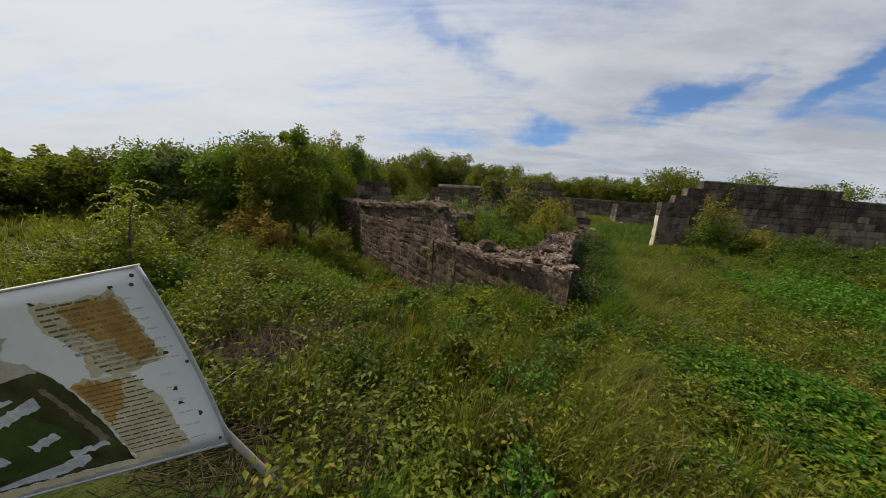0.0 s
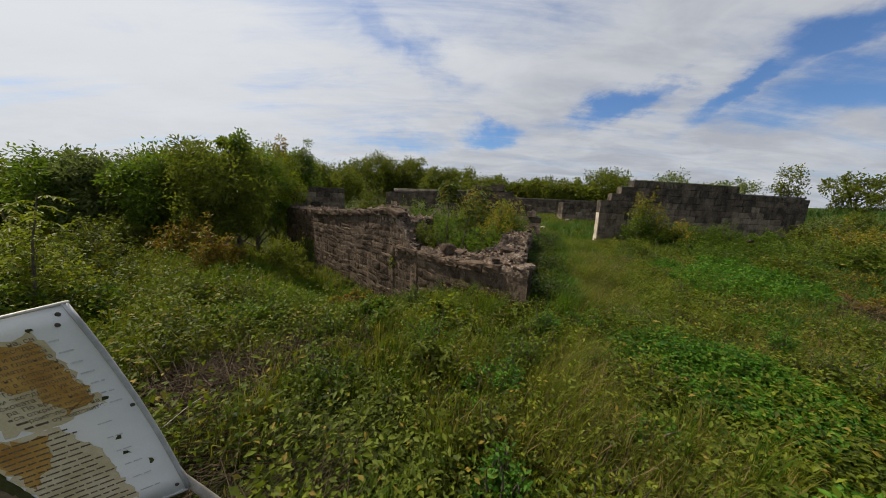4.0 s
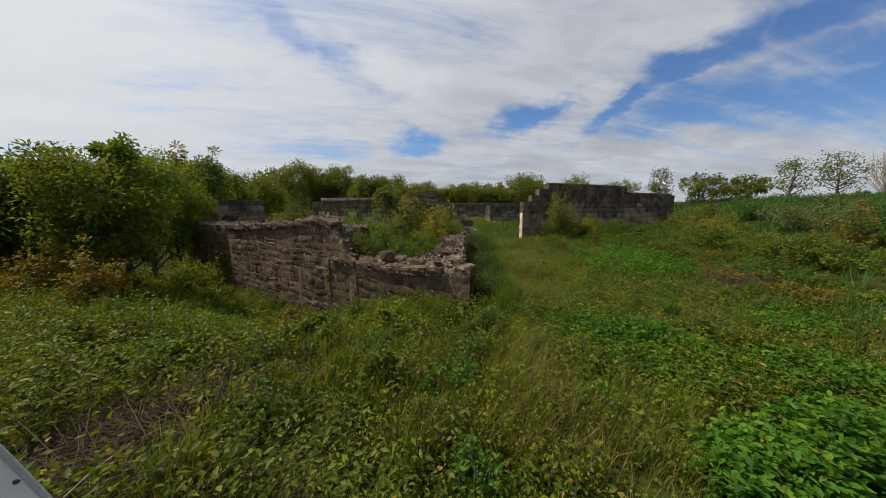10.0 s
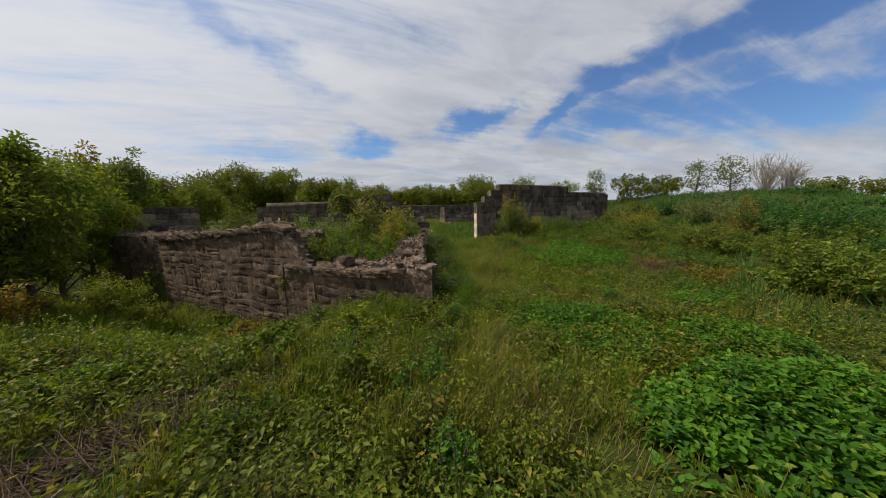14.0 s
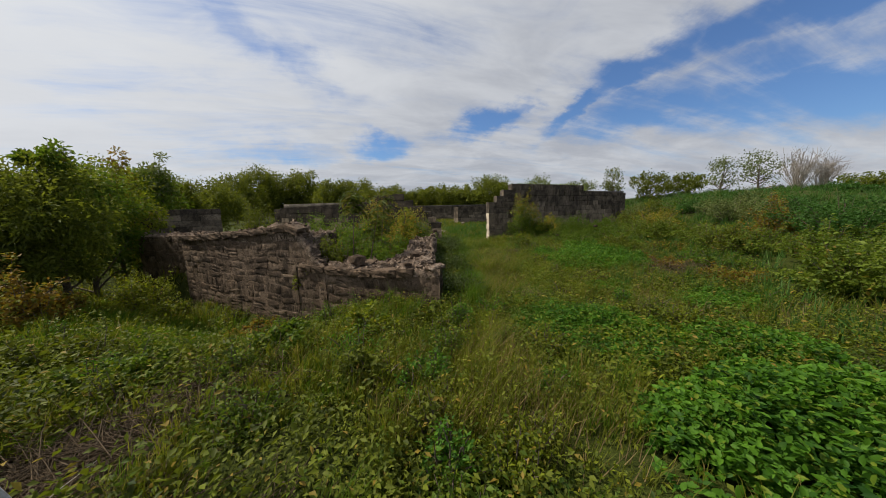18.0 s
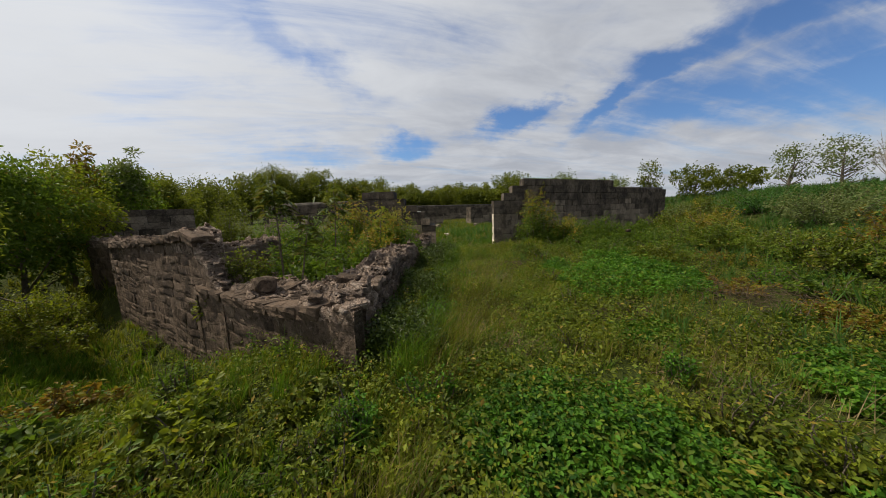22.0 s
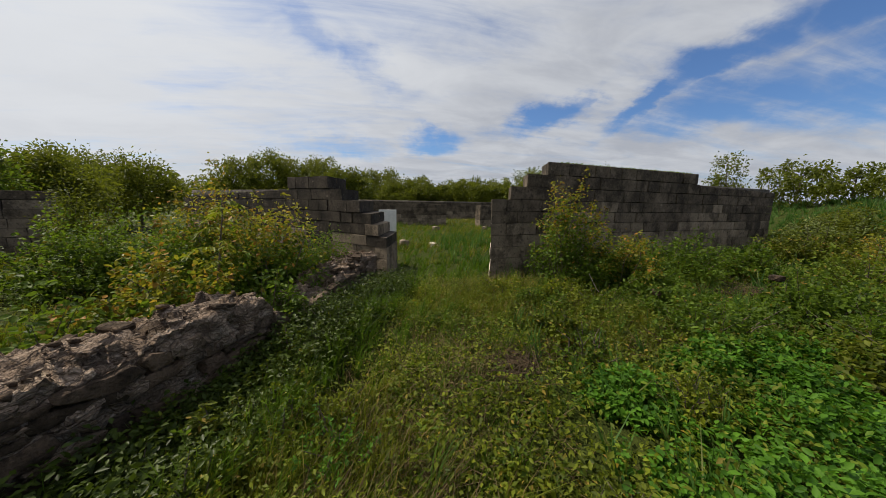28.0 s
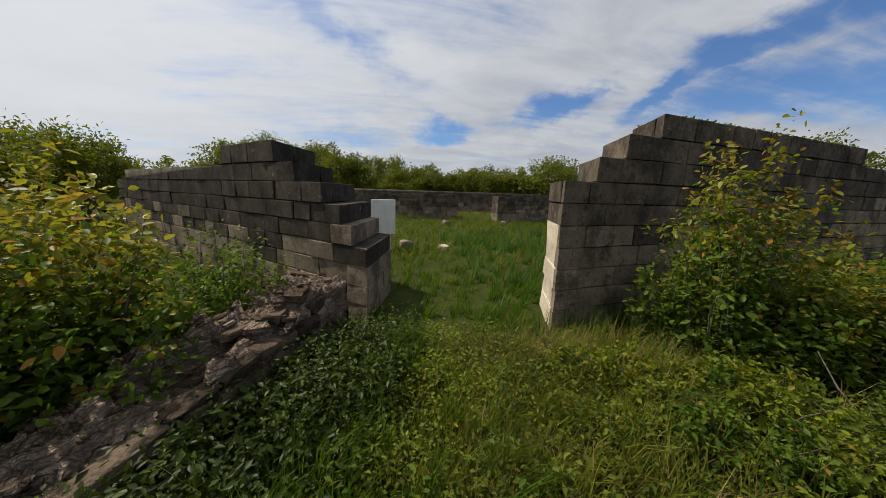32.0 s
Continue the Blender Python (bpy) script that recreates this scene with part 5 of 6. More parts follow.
# bushes in and round the ruin: x, y, height, width, leaves, leaf size, material, label
BUSHES = [
    (0.7, 8.1, 1.0, 1.5, 4600, 0.094, SHRUB, "leafy green bush growing inside the ruin"),
    (1.35, 8.9, 1.15, 1.5, 4300, 0.094, SHRUB, "leafy green bush growing inside the ruin"),
    (0.15, 9.3, 1.25, 1.5, 3726, 0.094, SHRUB, "leafy green bush growing inside the ruin"),
    (1.9, 10.2, 1.15, 1.7, 5200, 0.098, SHRUB, "leafy green bush with rust-coloured tips"),
    (2.4, 11.6, 1.8, 1.7, 6400, 0.092, SHRUB, "green bush with golden and rust-coloured tips"),
    (1.25, 12.2, 2.2, 2.0, 6400, 0.096, SHRUB, "tall green bush with golden and rust-coloured tips"),
    (0.0, 12.6, 1.55, 2.0, 4800, 0.094, SHRUB, "tall leafy bush behind the rubble wall"),
    (-1.3, 12.8, 1.6, 2.1, 4400, 0.103, SHRUB, "tall leafy bush behind the rubble wall"),
    (-3.9, 15.8, 2.3, 1.8, 3600, 0.103, HEDGE, "tall leafy bush beside the stone wall stub"),
    (-2.6, 12.0, 0.8, 1.5, 2600, 0.095, SHRUB, "low leafy bush behind the rubble wall"),
    (3.0, 12.5, 1.4, 1.1, 5600, 0.064, SHRUB, "leafy green bush against the block wall"),
    (2.8, 10.45, 0.85, 1.0, 3000, 0.085, SHRUB, "low leafy bush on the rubble wall"),
    (-0.75, 7.95, 1.0, 0.9, 2152, 0.103, HEDGE, "dark weed bush inside the ruin"),
    (7.95, 12.0, 2.6, 1.55, 5600, 0.084, SHRUB, "tall bush leaning on the block wall with rust tips"),
    (8.7, 11.6, 1.3, 1.8, 5600, 0.080, SHRUB, "wide leafy bush with rust tips below the block wall"),
    (9.4, 11.9, 1.2, 1.9, 5200, 0.085, SHRUB, "wide leafy bush below the block wall"),
    (11.0, 12.3, 1.2, 1.9, 4140, 0.103, SHRUB, "wide leafy bush below the block wall"),
    (13.0, 12.5, 1.0, 1.8, 3312, 0.110, SHRUB, "leafy green bush below the block wall"),
    (15.3, 12.6, 1.1, 2.0, 3312, 0.110, HERB, "dull green bush on the slope"),
    (17.6, 13.2, 1.2, 2.0, 2898, 0.110, HEDGE, "green bush at the end of the wall"),
    (6.9, 11.0, 0.50, 0.9, 3600, 0.062, SHRUB, "low leafy sapling before the block wall"),
    (6.5, 11.6, 0.45, 1.1, 3400, 0.060, YELLOW, "low yellow-green sprays before the block wall"),
    (7.2, 11.2, 0.55, 1.3, 4200, 0.060, YELLOW, "low yellow-green sprays before the block wall"),
    (7.8, 10.7, 0.45, 1.2, 3200, 0.062, SLOPE_LEAF, "low leafy bush before the block wall"),
    (-0.45, 7.75, 1.45, 0.9, 2600, 0.080, HEDGE, "ferny weeds growing in the round wall's gap"),
    (-0.1, 8.15, 1.15, 0.9, 2400, 0.080, SHRUB, "ferny weeds growing in the round wall's gap"),
    (8.9, 10.4, 0.6, 1.5, 3726, 0.085, SHRUB, "low leafy bush on the slope"),
    (10.6, 9.8, 0.9, 1.7, 3146, 0.103, SHRUB, "leafy green bush on the slope"),
    (12.4, 8.6, 0.9, 1.8, 2980, 0.110, SLOPE_LEAF, "yellow-green bush on the slope"),
    (-5.5, 10.3, 1.35, 1.7, 3600, 0.090, YELLOW, "yellow-green shrub beside the ruin"),
    (9.9, 8.6, 0.8, 1.9, 3200, 0.085, SHRUB, "leafy green bush on the slope"),
    (8.6, 9.6, 0.75, 1.6, 3200, 0.080, SHRUB, "leafy green bush on the slope"),
    (12.9, 9.3, 0.8, 2.0, 2600, 0.090, HERB, "dull green bush on the slope"),
    (-4.5, 9.3, 0.75, 1.2, 2152, 0.094, YELLOW, "yellow-green low shrub beside the ruin"),
    (-5.1, 6.9, 1.15, 1.1, 1490, 0.110, RUST, "rust-leaved shrub among weeds"),
    (-6.6, 7.6, 1.2, 1.2, 1490, 0.110, RUST, "rust-leaved shrub among weeds"),
    (-5.3, 3.8, 1.55, 1.7, 4600, 0.075, YELLOW, "pale leafy sapling thicket behind the sign"),
    (-3.4, 4.6, 0.5, 1.3, 2649, 0.085, HERB, "low leafy weed bush in the meadow"),
    (-2.2, 3.8, 0.45, 1.2, 2649, 0.085, SHRUB, "low leafy weed bush in the meadow"),
    (-4.8, 3.6, 0.7, 1.5, 2815, 0.094, SHRUB, "low leafy weed bush in the meadow"),
    (-6.2, 5.2, 0.8, 1.6, 2484, 0.103, HERB, "low leafy weed bush in the meadow"),
    (-7.4, 6.4, 0.9, 1.6, 2152, 0.103, HERB, "low leafy weed bush in the meadow"),
    (-8.6, 7.6, 1.0, 1.8, 2152, 0.110, HEDGE, "leafy weed bush in the meadow"),
    (0.15, 3.15, 0.42, 0.55, 1242, 0.085, DARK, "dark leafy weed in the grass"),
    (0.35, 4.45, 0.45, 0.8, 1821, 0.094, YELLOW, "yellow-green weed at the foot of the wall"),
    (-0.75, 4.35, 0.42, 0.8, 1656, 0.094, SHRUB, "leafy weed at the foot of the wall"),
    (-1.5, 5.6, 0.45, 0.9, 1821, 0.094, RUST, "brownish weed at the foot of the wall"),
    (1.25, 4.6, 0.35, 0.6, 1159, 0.085, HERB, "leafy weed at the foot of the wall"),
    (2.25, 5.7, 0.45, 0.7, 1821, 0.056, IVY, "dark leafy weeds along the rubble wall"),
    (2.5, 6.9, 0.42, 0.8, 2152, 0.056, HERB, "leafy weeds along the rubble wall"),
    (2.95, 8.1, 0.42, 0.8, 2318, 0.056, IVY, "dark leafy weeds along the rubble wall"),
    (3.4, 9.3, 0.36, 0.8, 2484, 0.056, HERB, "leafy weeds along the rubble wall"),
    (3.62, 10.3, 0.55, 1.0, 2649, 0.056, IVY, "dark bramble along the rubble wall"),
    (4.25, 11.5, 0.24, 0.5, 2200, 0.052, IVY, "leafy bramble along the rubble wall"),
    (8.9, 2.7, 1.15, 1.9, 4305, 0.110, SLOPE_LEAF, "pale yellow-green bush on the slope"),
    (10.4, 1.6, 1.2, 2.0, 3477, 0.110, SLOPE_LEAF, "pale yellow-green bush on the slope"),
    (9.4, 8.3, 0.7, 1.7, 3477, 0.100, HEDGE, "green leafy clump on the slope"),
    (8.6, 4.5, 0.4, 1.4, 1500, 0.085, RUST, "brown dead weed clump on the slope"),
    (16.6, 13.1, 1.1, 2.6, 2400, 0.110, PALE_LEAF, "grey-green domed shrub on the mound"),
    (16.1, 8.4, 1.45, 2.9, 3200, 0.110, PALE_LEAF, "grey-green domed shrub on the mound"),
    (13.9, 4.6, 1.30, 3.6, 4200, 0.100, MOUND_LEAF, "wide dark green domed shrub on the mound"),
    (17.8, 10.8, 1.2, 3.2, 2600, 0.110, MOUND_LEAF, "wide dark green domed shrub on the mound"),
    (13.4, 6.0, 1.55, 1.3, 1300, 0.100, RUST, "brownish upright shrub on the slope"),
    (12.1, 6.9, 0.8, 1.8, 2200, 0.095, SLOPE_LEAF, "yellow-green bush on the slope"),
    (11.5, 5.3, 0.8, 1.9, 2200, 0.095, SLOPE_LEAF, "yellow-green bush on the slope"),
    (11.0, 3.9, 0.9, 2.0, 2400, 0.100, SLOPE_LEAF, "yellow-green bush on the slope"),
    (12.4, 10.2, 1.1, 2.2, 2600, 0.095, SLOPE_LEAF, "yellow-green bush on the slope"),
    (14.3, 10.4, 1.2, 2.2, 2400, 0.095, GOLD, "yellow-green bush on the slope"),
    (11.2, 7.9, 0.35, 1.7, 1500, 0.085, RUST, "brown dead weed clump on the slope"),
    (9.0, 6.3, 0.30, 1.6, 1300, 0.085, RUST, "brown dead weed clump on the slope"),
    (2.25, 6.2, 0.42, 0.7, 2392, 0.056, HERB, "leafy bramble along the rubble wall"),
    (2.75, 7.5, 0.42, 0.8, 2576, 0.056, IVY, "dark bramble along the rubble wall"),
    (3.15, 8.7, 0.40, 0.8, 2576, 0.056, HERB, "leafy bramble along the rubble wall"),
    (3.62, 9.8, 0.4, 0.9, 2760, 0.056, IVY, "dark ivy over the collapsed wall"),
    (4.1, 11.0, 0.26, 0.6, 2760, 0.056, IVY, "dark bramble beside the trodden way"),
    (-0.35, 7.5, 0.75, 0.5, 1196, 0.088, HEDGE, "ferny weed in the broken wall's gap"),
    (-0.25, 7.8, 1.05, 0.8, 1800, 0.090, HEDGE, "ferny weeds in the broken wall's gap"),
    (-0.9, 8.5, 0.85, 0.9, 1800, 0.090, SHRUB, "leafy weeds inside the round wall"),
    (-2.2, 9.9, 0.9, 1.2, 1800, 0.095, HEDGE, "leafy weeds inside the round wall"),
    (6.6, 9.9, 0.45, 0.9, 1821, 0.085, HERB, "leafy weeds before the block wall"),
]
for k, (x, y, h, wide, count, leaf, mat, label) in enumerate(BUSHES):
    near = abs(x - 0.2 - 0.48 * y) < 3.4 and y > 4.0
    bush(x, y, h, wide, int(count * (1.15 if near else 1.45)), leaf * (0.92 if near else 0.90), mat, 500 + k, label, group="bushes round the ruin", aspect=0.56, oval=near, young=0.55 if "rust" in label and mat is not RUST else 0.0, crown=GOLD if "rust" in label and mat in (SHRUB, YELLOW) else None)

SLOPE = np.random.default_rng(77)
for k in range(80):
    s, u = SLOPE.uniform(6.8, 21), SLOPE.uniform(-2, 22)
    x, y = 0.91 * s + 0.42 * u, -0.42 * s + 0.91 * u
    if y < -3 or (y > 11.2 + 0.22 * x - 1.5 and s < 11):
        continue
    mat, label = ((YELLOW, "yellow-green shrub on the mound"), (HEDGE, "green shrub on the mound"), (HERB, "dull green weed bush on the mound"), (MOUND_LEAF, "fresh green shrub on the mound"), (SHRUB, "green shrub on the mound with rust tips"), (MOUND_LEAF, "fresh green shrub on the mound"))[SLOPE.integers(6) if s < 13 else 3]
    bush(x, y, SLOPE.uniform(0.4, 1.0) * (1.0 if s < 12 else 0.55), SLOPE.uniform(1.0, 2.4), 1400, 0.095, mat, 700 + k, label, name="shrub", group="shrubs on the mound")


# the young tree of heaven that stands in the ruin: thin stem, feathered leaves
def feather_tree(x, y, base, height, seed, label, lean=(0, 0), fronds=15, mat=None, low=0.55, reach=0.55, leaf=0.10):
    r = np.random.default_rng(seed)
    thing = empty("sapling", x, y, base, label, "sapling")
    k = np.linspace(0, 1, 8)
    stem = np.column_stack([lean[0] * k, lean[1] * k, height * k - 0.1]) + np.column_stack([np.cumsum(r.normal(size=(8, 2)) * 0.012, axis=0), np.zeros(8)])
    v, f = tube(stem, 0.022 * (1 - 0.7 * k), 6)
    part("stem", mesh_of("stem", v, f, BARK, flat=False), thing, "thin grey stem")
    for q in range(fronds):
        s = low + (1 - low) * (q + 0.5) / fronds
        at = np.array([np.interp(s, k, stem[:, c]) for c in range(3)])
        a = q * 2.4 + r.normal() * 0.3
        d = np.array([math.cos(a), math.sin(a), 0])
        span = reach * r.uniform(0.7, 1.1) * (1.1 - 0.5 * s)
        way = lambda p: at + d * span * p + np.array([0, 0, 1]) * span * (0.55 * p - 0.75 * p * p)
        rv, rf = tube([way(p) for p in np.linspace(0, 1, 6)], [0.006, 0.005, 0.004, 0.003, 0.003, 0.002], 3)
        pos, out = [], []
        for p in np.linspace(0.2, 1.0, 9):
            for sg in (-1, 1):
                pos.append(way(p))
                out.append(np.array([-d[1], d[0], 0]) * sg * 1.8 + d * 0.7 + [0, 0, -0.6])
        lv, lf = leaf_arrays(np.array(pos), leaf, r, 0.32, 0.75, out=np.array(out), oval=True)
        v, f = joined([(rv, np.concatenate([rf[:, :3], rf[:, [0, 2, 3]]])), (lv, lf)])
        part("frond", mesh_of("frond", v, f, mat or SHRUB), thing, "drooping feathered leaf", kind="stuff")
    return thing


feather_tree(0.2, 8.0, 0.2, 2.02, 5, "young feather-leaved tree growing in the ruin", (0.10, -0.55), 18, BRONZE, 0.74, 0.46, 0.13)
feather_tree(1.0, 9.0, 0.2, 2.1, 6, "young tree with reddish feathered leaves in the ruin", (0.15, -0.5), 12, BRONZE, 0.62, 0.55, 0.14)
feather_tree(0.55, 7.6, 0.2, 1.5, 7, "young tree with bronze feathered leaves in the ruin", (0.3, -0.2), 10, BRONZE, 0.5, 0.5, 0.13)
feather_tree(2.1, 10.8, 0.1, 1.75, 8, "young yellow-leaved sapling in the bushes", (0.1, 0.1), 12, YELLOW, 0.4)
feather_tree(-4.7, 3.5, -0.1, 1.75, 9, "slender sapling with drooping light leaves", (0.2, 0.1), 22, YELLOW, 0.25, 0.45, 0.075)
feather_tree(-5.3, 3.9, -0.1, 1.6, 10, "slender sapling with drooping light leaves", (-0.2, 0.1), 20, YELLOW, 0.25, 0.45, 0.075)
feather_tree(7.75, 12.0, 0.0, 2.1, 11, "slender leaning sapling against the block wall", (0.2, 0.2), 22, YELLOW, 0.35, 0.42, 0.075)


# ---------------------------------------------------------------- ground cover
def strip(r, count, y0, y1, side, scale, cap=9.0, centre=0.2, slope=0.42):
    """Scattered places about the trodden way, thicker near it."""
    y = r.uniform(y0, y1, count)
    off = r.laplace(0, scale, count)
    off = np.where(np.abs(off) > cap, r.uniform(-cap, cap, count), off)
    x = centre + slope * y + side + off
    return x, y


# small bare spots with dead stems: x, y, half width, half depth
BARE = [(6.65, 9.70, 0.42, 0.24), (5.46, 5.84, 0.26, 0.16), (6.15, 5.72, 0.24, 0.16), (8.0, 9.5, 0.3, 0.22), (11.6, 11.2, 0.6, 0.4), (5.75, 9.3, 0.3, 0.2)]


def standing(x, y):
    """False where masonry stands."""
    ok = np.hypot(x + 1.1, y - 1.45) > 0.42
    k = np.clip(((x + 1.245) * -0.94 + (y - 1.37) * -0.342), -0.2, 1.7)
    ok &= np.hypot(x + 1.245 + 0.94 * k, y - 1.37 + 0.342 * k) > 0.40
    ok &= np.hypot((x + 1.85) / 0.85, (y - 2.55) / 0.6) + 0.35 * wave(x, y, 5.0) > 0.62
    ok &= np.hypot((x - 8.6) / 1.1, (y - 5.5) / 0.7) + 0.25 * wave(x, y, 4.0) > 0.9
    for bx, by, wide, deep in BARE:
        ok &= np.hypot((x - bx) / wide, (y - by) / deep) + 0.35 * wave(x, y, 6.0, bx) > 0.8
    run, off = -0.72 * (x + 2.5) + 0.694 * (y - 8.6), 0.694 * (x + 2.5) + 0.72 * (y - 8.6)
    ok &= ~((run > -3.4) & (run < 4.5) & (off > -0.75) & (off < 0.3) & (np.sin(x * 91.7 + y * 57.3) < 0.3))
    a, d = np.array([6.52, 12.79]), np.array([0.977, 0.213])
    rel = np.stack([x - a[0], y - a[1]], 1)
    u, w = rel @ d, rel @ np.array([-0.213, 0.977])
    ok &= ~((u > -0.02) & (u < 11.5) & (w > -0.02) & (w < 0.8))
    a, d = np.array([4.58, 13.17]), np.array([-0.785, 0.62])
    rel = np.stack([x - a[0], y - a[1]], 1)
    u, w = rel @ d, rel @ np.array([0.62, 0.785])
    ok &= ~((u > -0.02) & (u < 11.0) & (w > -0.02) & (w < 0.8))
    return ok


SIDE_FACE = np.array([(5.1, 1.72), (6.4, 1.96), (8.2, 2.45), (9.3, 2.84), (10.4, 3.20), (11.5, 3.64), (12.9, 4.04)])


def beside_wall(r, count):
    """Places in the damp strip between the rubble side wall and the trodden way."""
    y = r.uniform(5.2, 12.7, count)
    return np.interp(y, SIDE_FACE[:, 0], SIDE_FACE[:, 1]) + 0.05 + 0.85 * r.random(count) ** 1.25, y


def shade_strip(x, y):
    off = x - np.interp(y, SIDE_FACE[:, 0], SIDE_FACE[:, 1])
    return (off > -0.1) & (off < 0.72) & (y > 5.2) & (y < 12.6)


def plants(name, label, mat, count, per, height, leaf, seed, where, aspect=0.5, spread=0.07, up=0.55, gaps=-0.2, zone=None):
    """Small leafy plants, many leaves each, as one cover."""
    r = np.random.default_rng(seed)
    x, y = where(r, count)
    keep = standing(x, y) & (wave(x, y, 1.45, seed * 0.37) + 0.6 * wave(x, y, 4.1, seed) + r.normal(size=len(x)) * 0.3 > gaps)
    if zone:
        keep &= zone(x, y) + r.normal(size=len(x)) * 0.12 > 0
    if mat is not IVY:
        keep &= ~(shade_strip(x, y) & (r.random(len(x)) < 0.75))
    x, y = x[keep], y[keep]
    n = len(x)
    z = ground_height(x, y)
    h = height * (0.35 + 1.15 * r.random(n) ** 1.6) * (1 + 0.45 * wave(x, y, 2.3, seed))
    idx = np.repeat(np.arange(n), per)
    k = r.random(len(idx)) ** 0.7
    p = np.column_stack([x[idx], y[idx], z[idx] + h[idx] * k]) + r.normal(size=(len(idx), 3)) * (spread, spread, 0.01)
    out = np.column_stack([r.normal(size=(len(idx), 2)), np.full(len(idx), 0.15)])
    v, f = leaf_arrays(p, leaf, r, aspect, up, out=unit(out) * 0.6)
    return tagged(new(name, mesh_of(name, v, f, mat)), label, "plants", kind="stuff")


def blades(name, label, mat, count, height, seed, where, width=0.005, lean=0.32, wind=(0.22, -0.05), clump=0.0, thin=False, zone=None, tuft=1):
    """Grass. tuft: blades that spring from one root and lean alike."""
    r = np.random.default_rng(seed)
    x, y = where(r, count // tuft)
    if clump:
        keep = wave(x, y, 1.6, seed) + r.normal(size=len(x)) * 0.35 > clump
        x, y = x[keep], y[keep]
    keep = standing(x, y)
    if zone:
        keep &= zone(x, y) + r.normal(size=len(x)) * 0.12 > 0
    keep &= ~(shade_strip(x, y) & (r.random(len(x)) < 0.7))
    x, y = x[keep], y[keep]
    tall = height * (1 + 0.4 * wave(x, y, 1.3, seed))
    if tuft > 1:
        tall = np.repeat(tall * r.uniform(0.55, 1.35, len(x)), tuft)
        way = np.repeat(r.normal(size=(len(x), 2)) * 0.22, tuft, 0) + wind
        x, y = (np.repeat(q, tuft) + r.normal(size=len(q) * tuft) * 0.028 for q in (x, y))
        lean = lean * 0.75
    else:
        way = wind
    place = np.column_stack([x, y, ground_height(x, y) - 0.01])
    v, f = blade_arrays(place, tall, r, width, lean, way, thin)
    return tagged(new(name, mesh_of(name, v, f, mat)), label, "grass", kind="stuff")


def herb_zone(x, y):
    """Where dark herbs win over the yellow-green ones."""
    return wave(x, y, 1.0, 2.0) + 0.6 * wave(x, y, 2.7, 5.0) + 0.05 - nettles(x, y)


def dry_zone(x, y):
    """Where long dry grass wins: along the trodden way and in drifts on the slope."""
    lane = np.exp(-(((x - 0.45 * y - 0.35) / 0.45) ** 2)) * smooth(1.5, 2.5, y) * smooth(13, 6, y)
    edge = np.exp(-(((0.6 * x - 0.8 * y + 0.2) / 0.55) ** 2)) * smooth(3.8, 5, x)
    return wave(x, y, 0.9, 9.0) + 0.6 * wave(x, y, 2.6, 1.0) - 0.35 + 1.1 * lane + 0.9 * edge - nettles(x, y)


NETTLES = [(7.3, 7.2, 1.7, 1.25, 0.46, 1500, 0.066), (3.55, 1.15, 1.35, 0.85, 0.40, 2300, 0.074), (3.5, 3.45, 1.0, 1.1, 0.24, 2000, 0.052), (4.9, 2.2, 0.9, 0.7, 0.26, 800, 0.070), (5.6, 5.1, 0.6, 0.5, 0.16, 500, 0.055),
           (6.6, 8.7, 0.45, 0.35, 0.26, 300, 0.070), (8.4, 8.9, 0.9, 0.7, 0.40, 700, 0.075), (4.0, 0.3, 0.8, 0.5, 0.32, 700, 0.065), (6.7, 3.6, 0.9, 0.6, 0.22, 600, 0.065)]


def nettles(x, y):
    """1 inside the patches of broad green leaves."""
    inside = 0
    for cx, cy, rx, ry, *_ in NETTLES:
        inside = np.maximum(inside, smooth(1.1, 0.8, np.hypot((x - cx) / rx, (y - cy) / ry) + 0.18 * wave(x, y, 3.2, cx)))
    return inside


near_way = lambda r, n: strip(r, n, 0.4, 12.5, 0.3, 1.9)
wide_way = lambda r, n: strip(r, n, 0.0, 13.0, 0.5, 4.5, 12)
left_side = lambda r, n: strip(r, n, 0.6, 9.0, -4.2, 2.2, 6)
right_side = lambda r, n: strip(r, n, 0.0, 10.5, 3.6, 2.0, 7)
plants("meadow_herbs", "low mixed green herbs covering the meadow", HERB, 17000, 11, 0.20, 0.040, 1001, near_way, gaps=-0.15, zone=lambda x, y: herb_zone(x, y) - 0.55 * smooth(-0.2, -1.2, x) * smooth(4.2, 3.4, y))
plants("shade_weeds", "dark leafy weeds between the herbs", DARK, 5000, 12, 0.24, 0.046, 1007, near_way, gaps=0.1, zone=herb_zone)
plants("meadow_herbs", "low mixed green weeds covering the meadow", SHRUB, 6500, 10, 0.26, 0.052, 1002, wide_way, gaps=0.0, zone=lambda x, y: 0.3 - dry_zone(x, y))
plants("bright_herbs", "yellow-green low herbs in the meadow", YELLOW, 14500, 11, 0.20, 0.041, 1003, near_way, gaps=-0.1, zone=lambda x, y: -herb_zone(x, y) - 2 * nettles(x, y) - 0.8 * smooth(0.2, -1.2, x) * smooth(4.5, 3.5, y))
plants("weed_cover", "dark leafy weeds on the meadow's edge", HERB, 8000, 10, 0.38, 0.056, 1004, left_side, gaps=0.0, zone=lambda x, y: -0.694 * (x + 2.5) - 0.72 * (y - 8.6) - 2.2)
plants("weed_cover", "bushy green weeds on the meadow's edge", HERB, 5000, 11, 0.46, 0.056, 1005, left_side, gaps=0.15, zone=lambda x, y: -0.694 * (x + 2.5) - 0.72 * (y - 8.6) - 2.6)
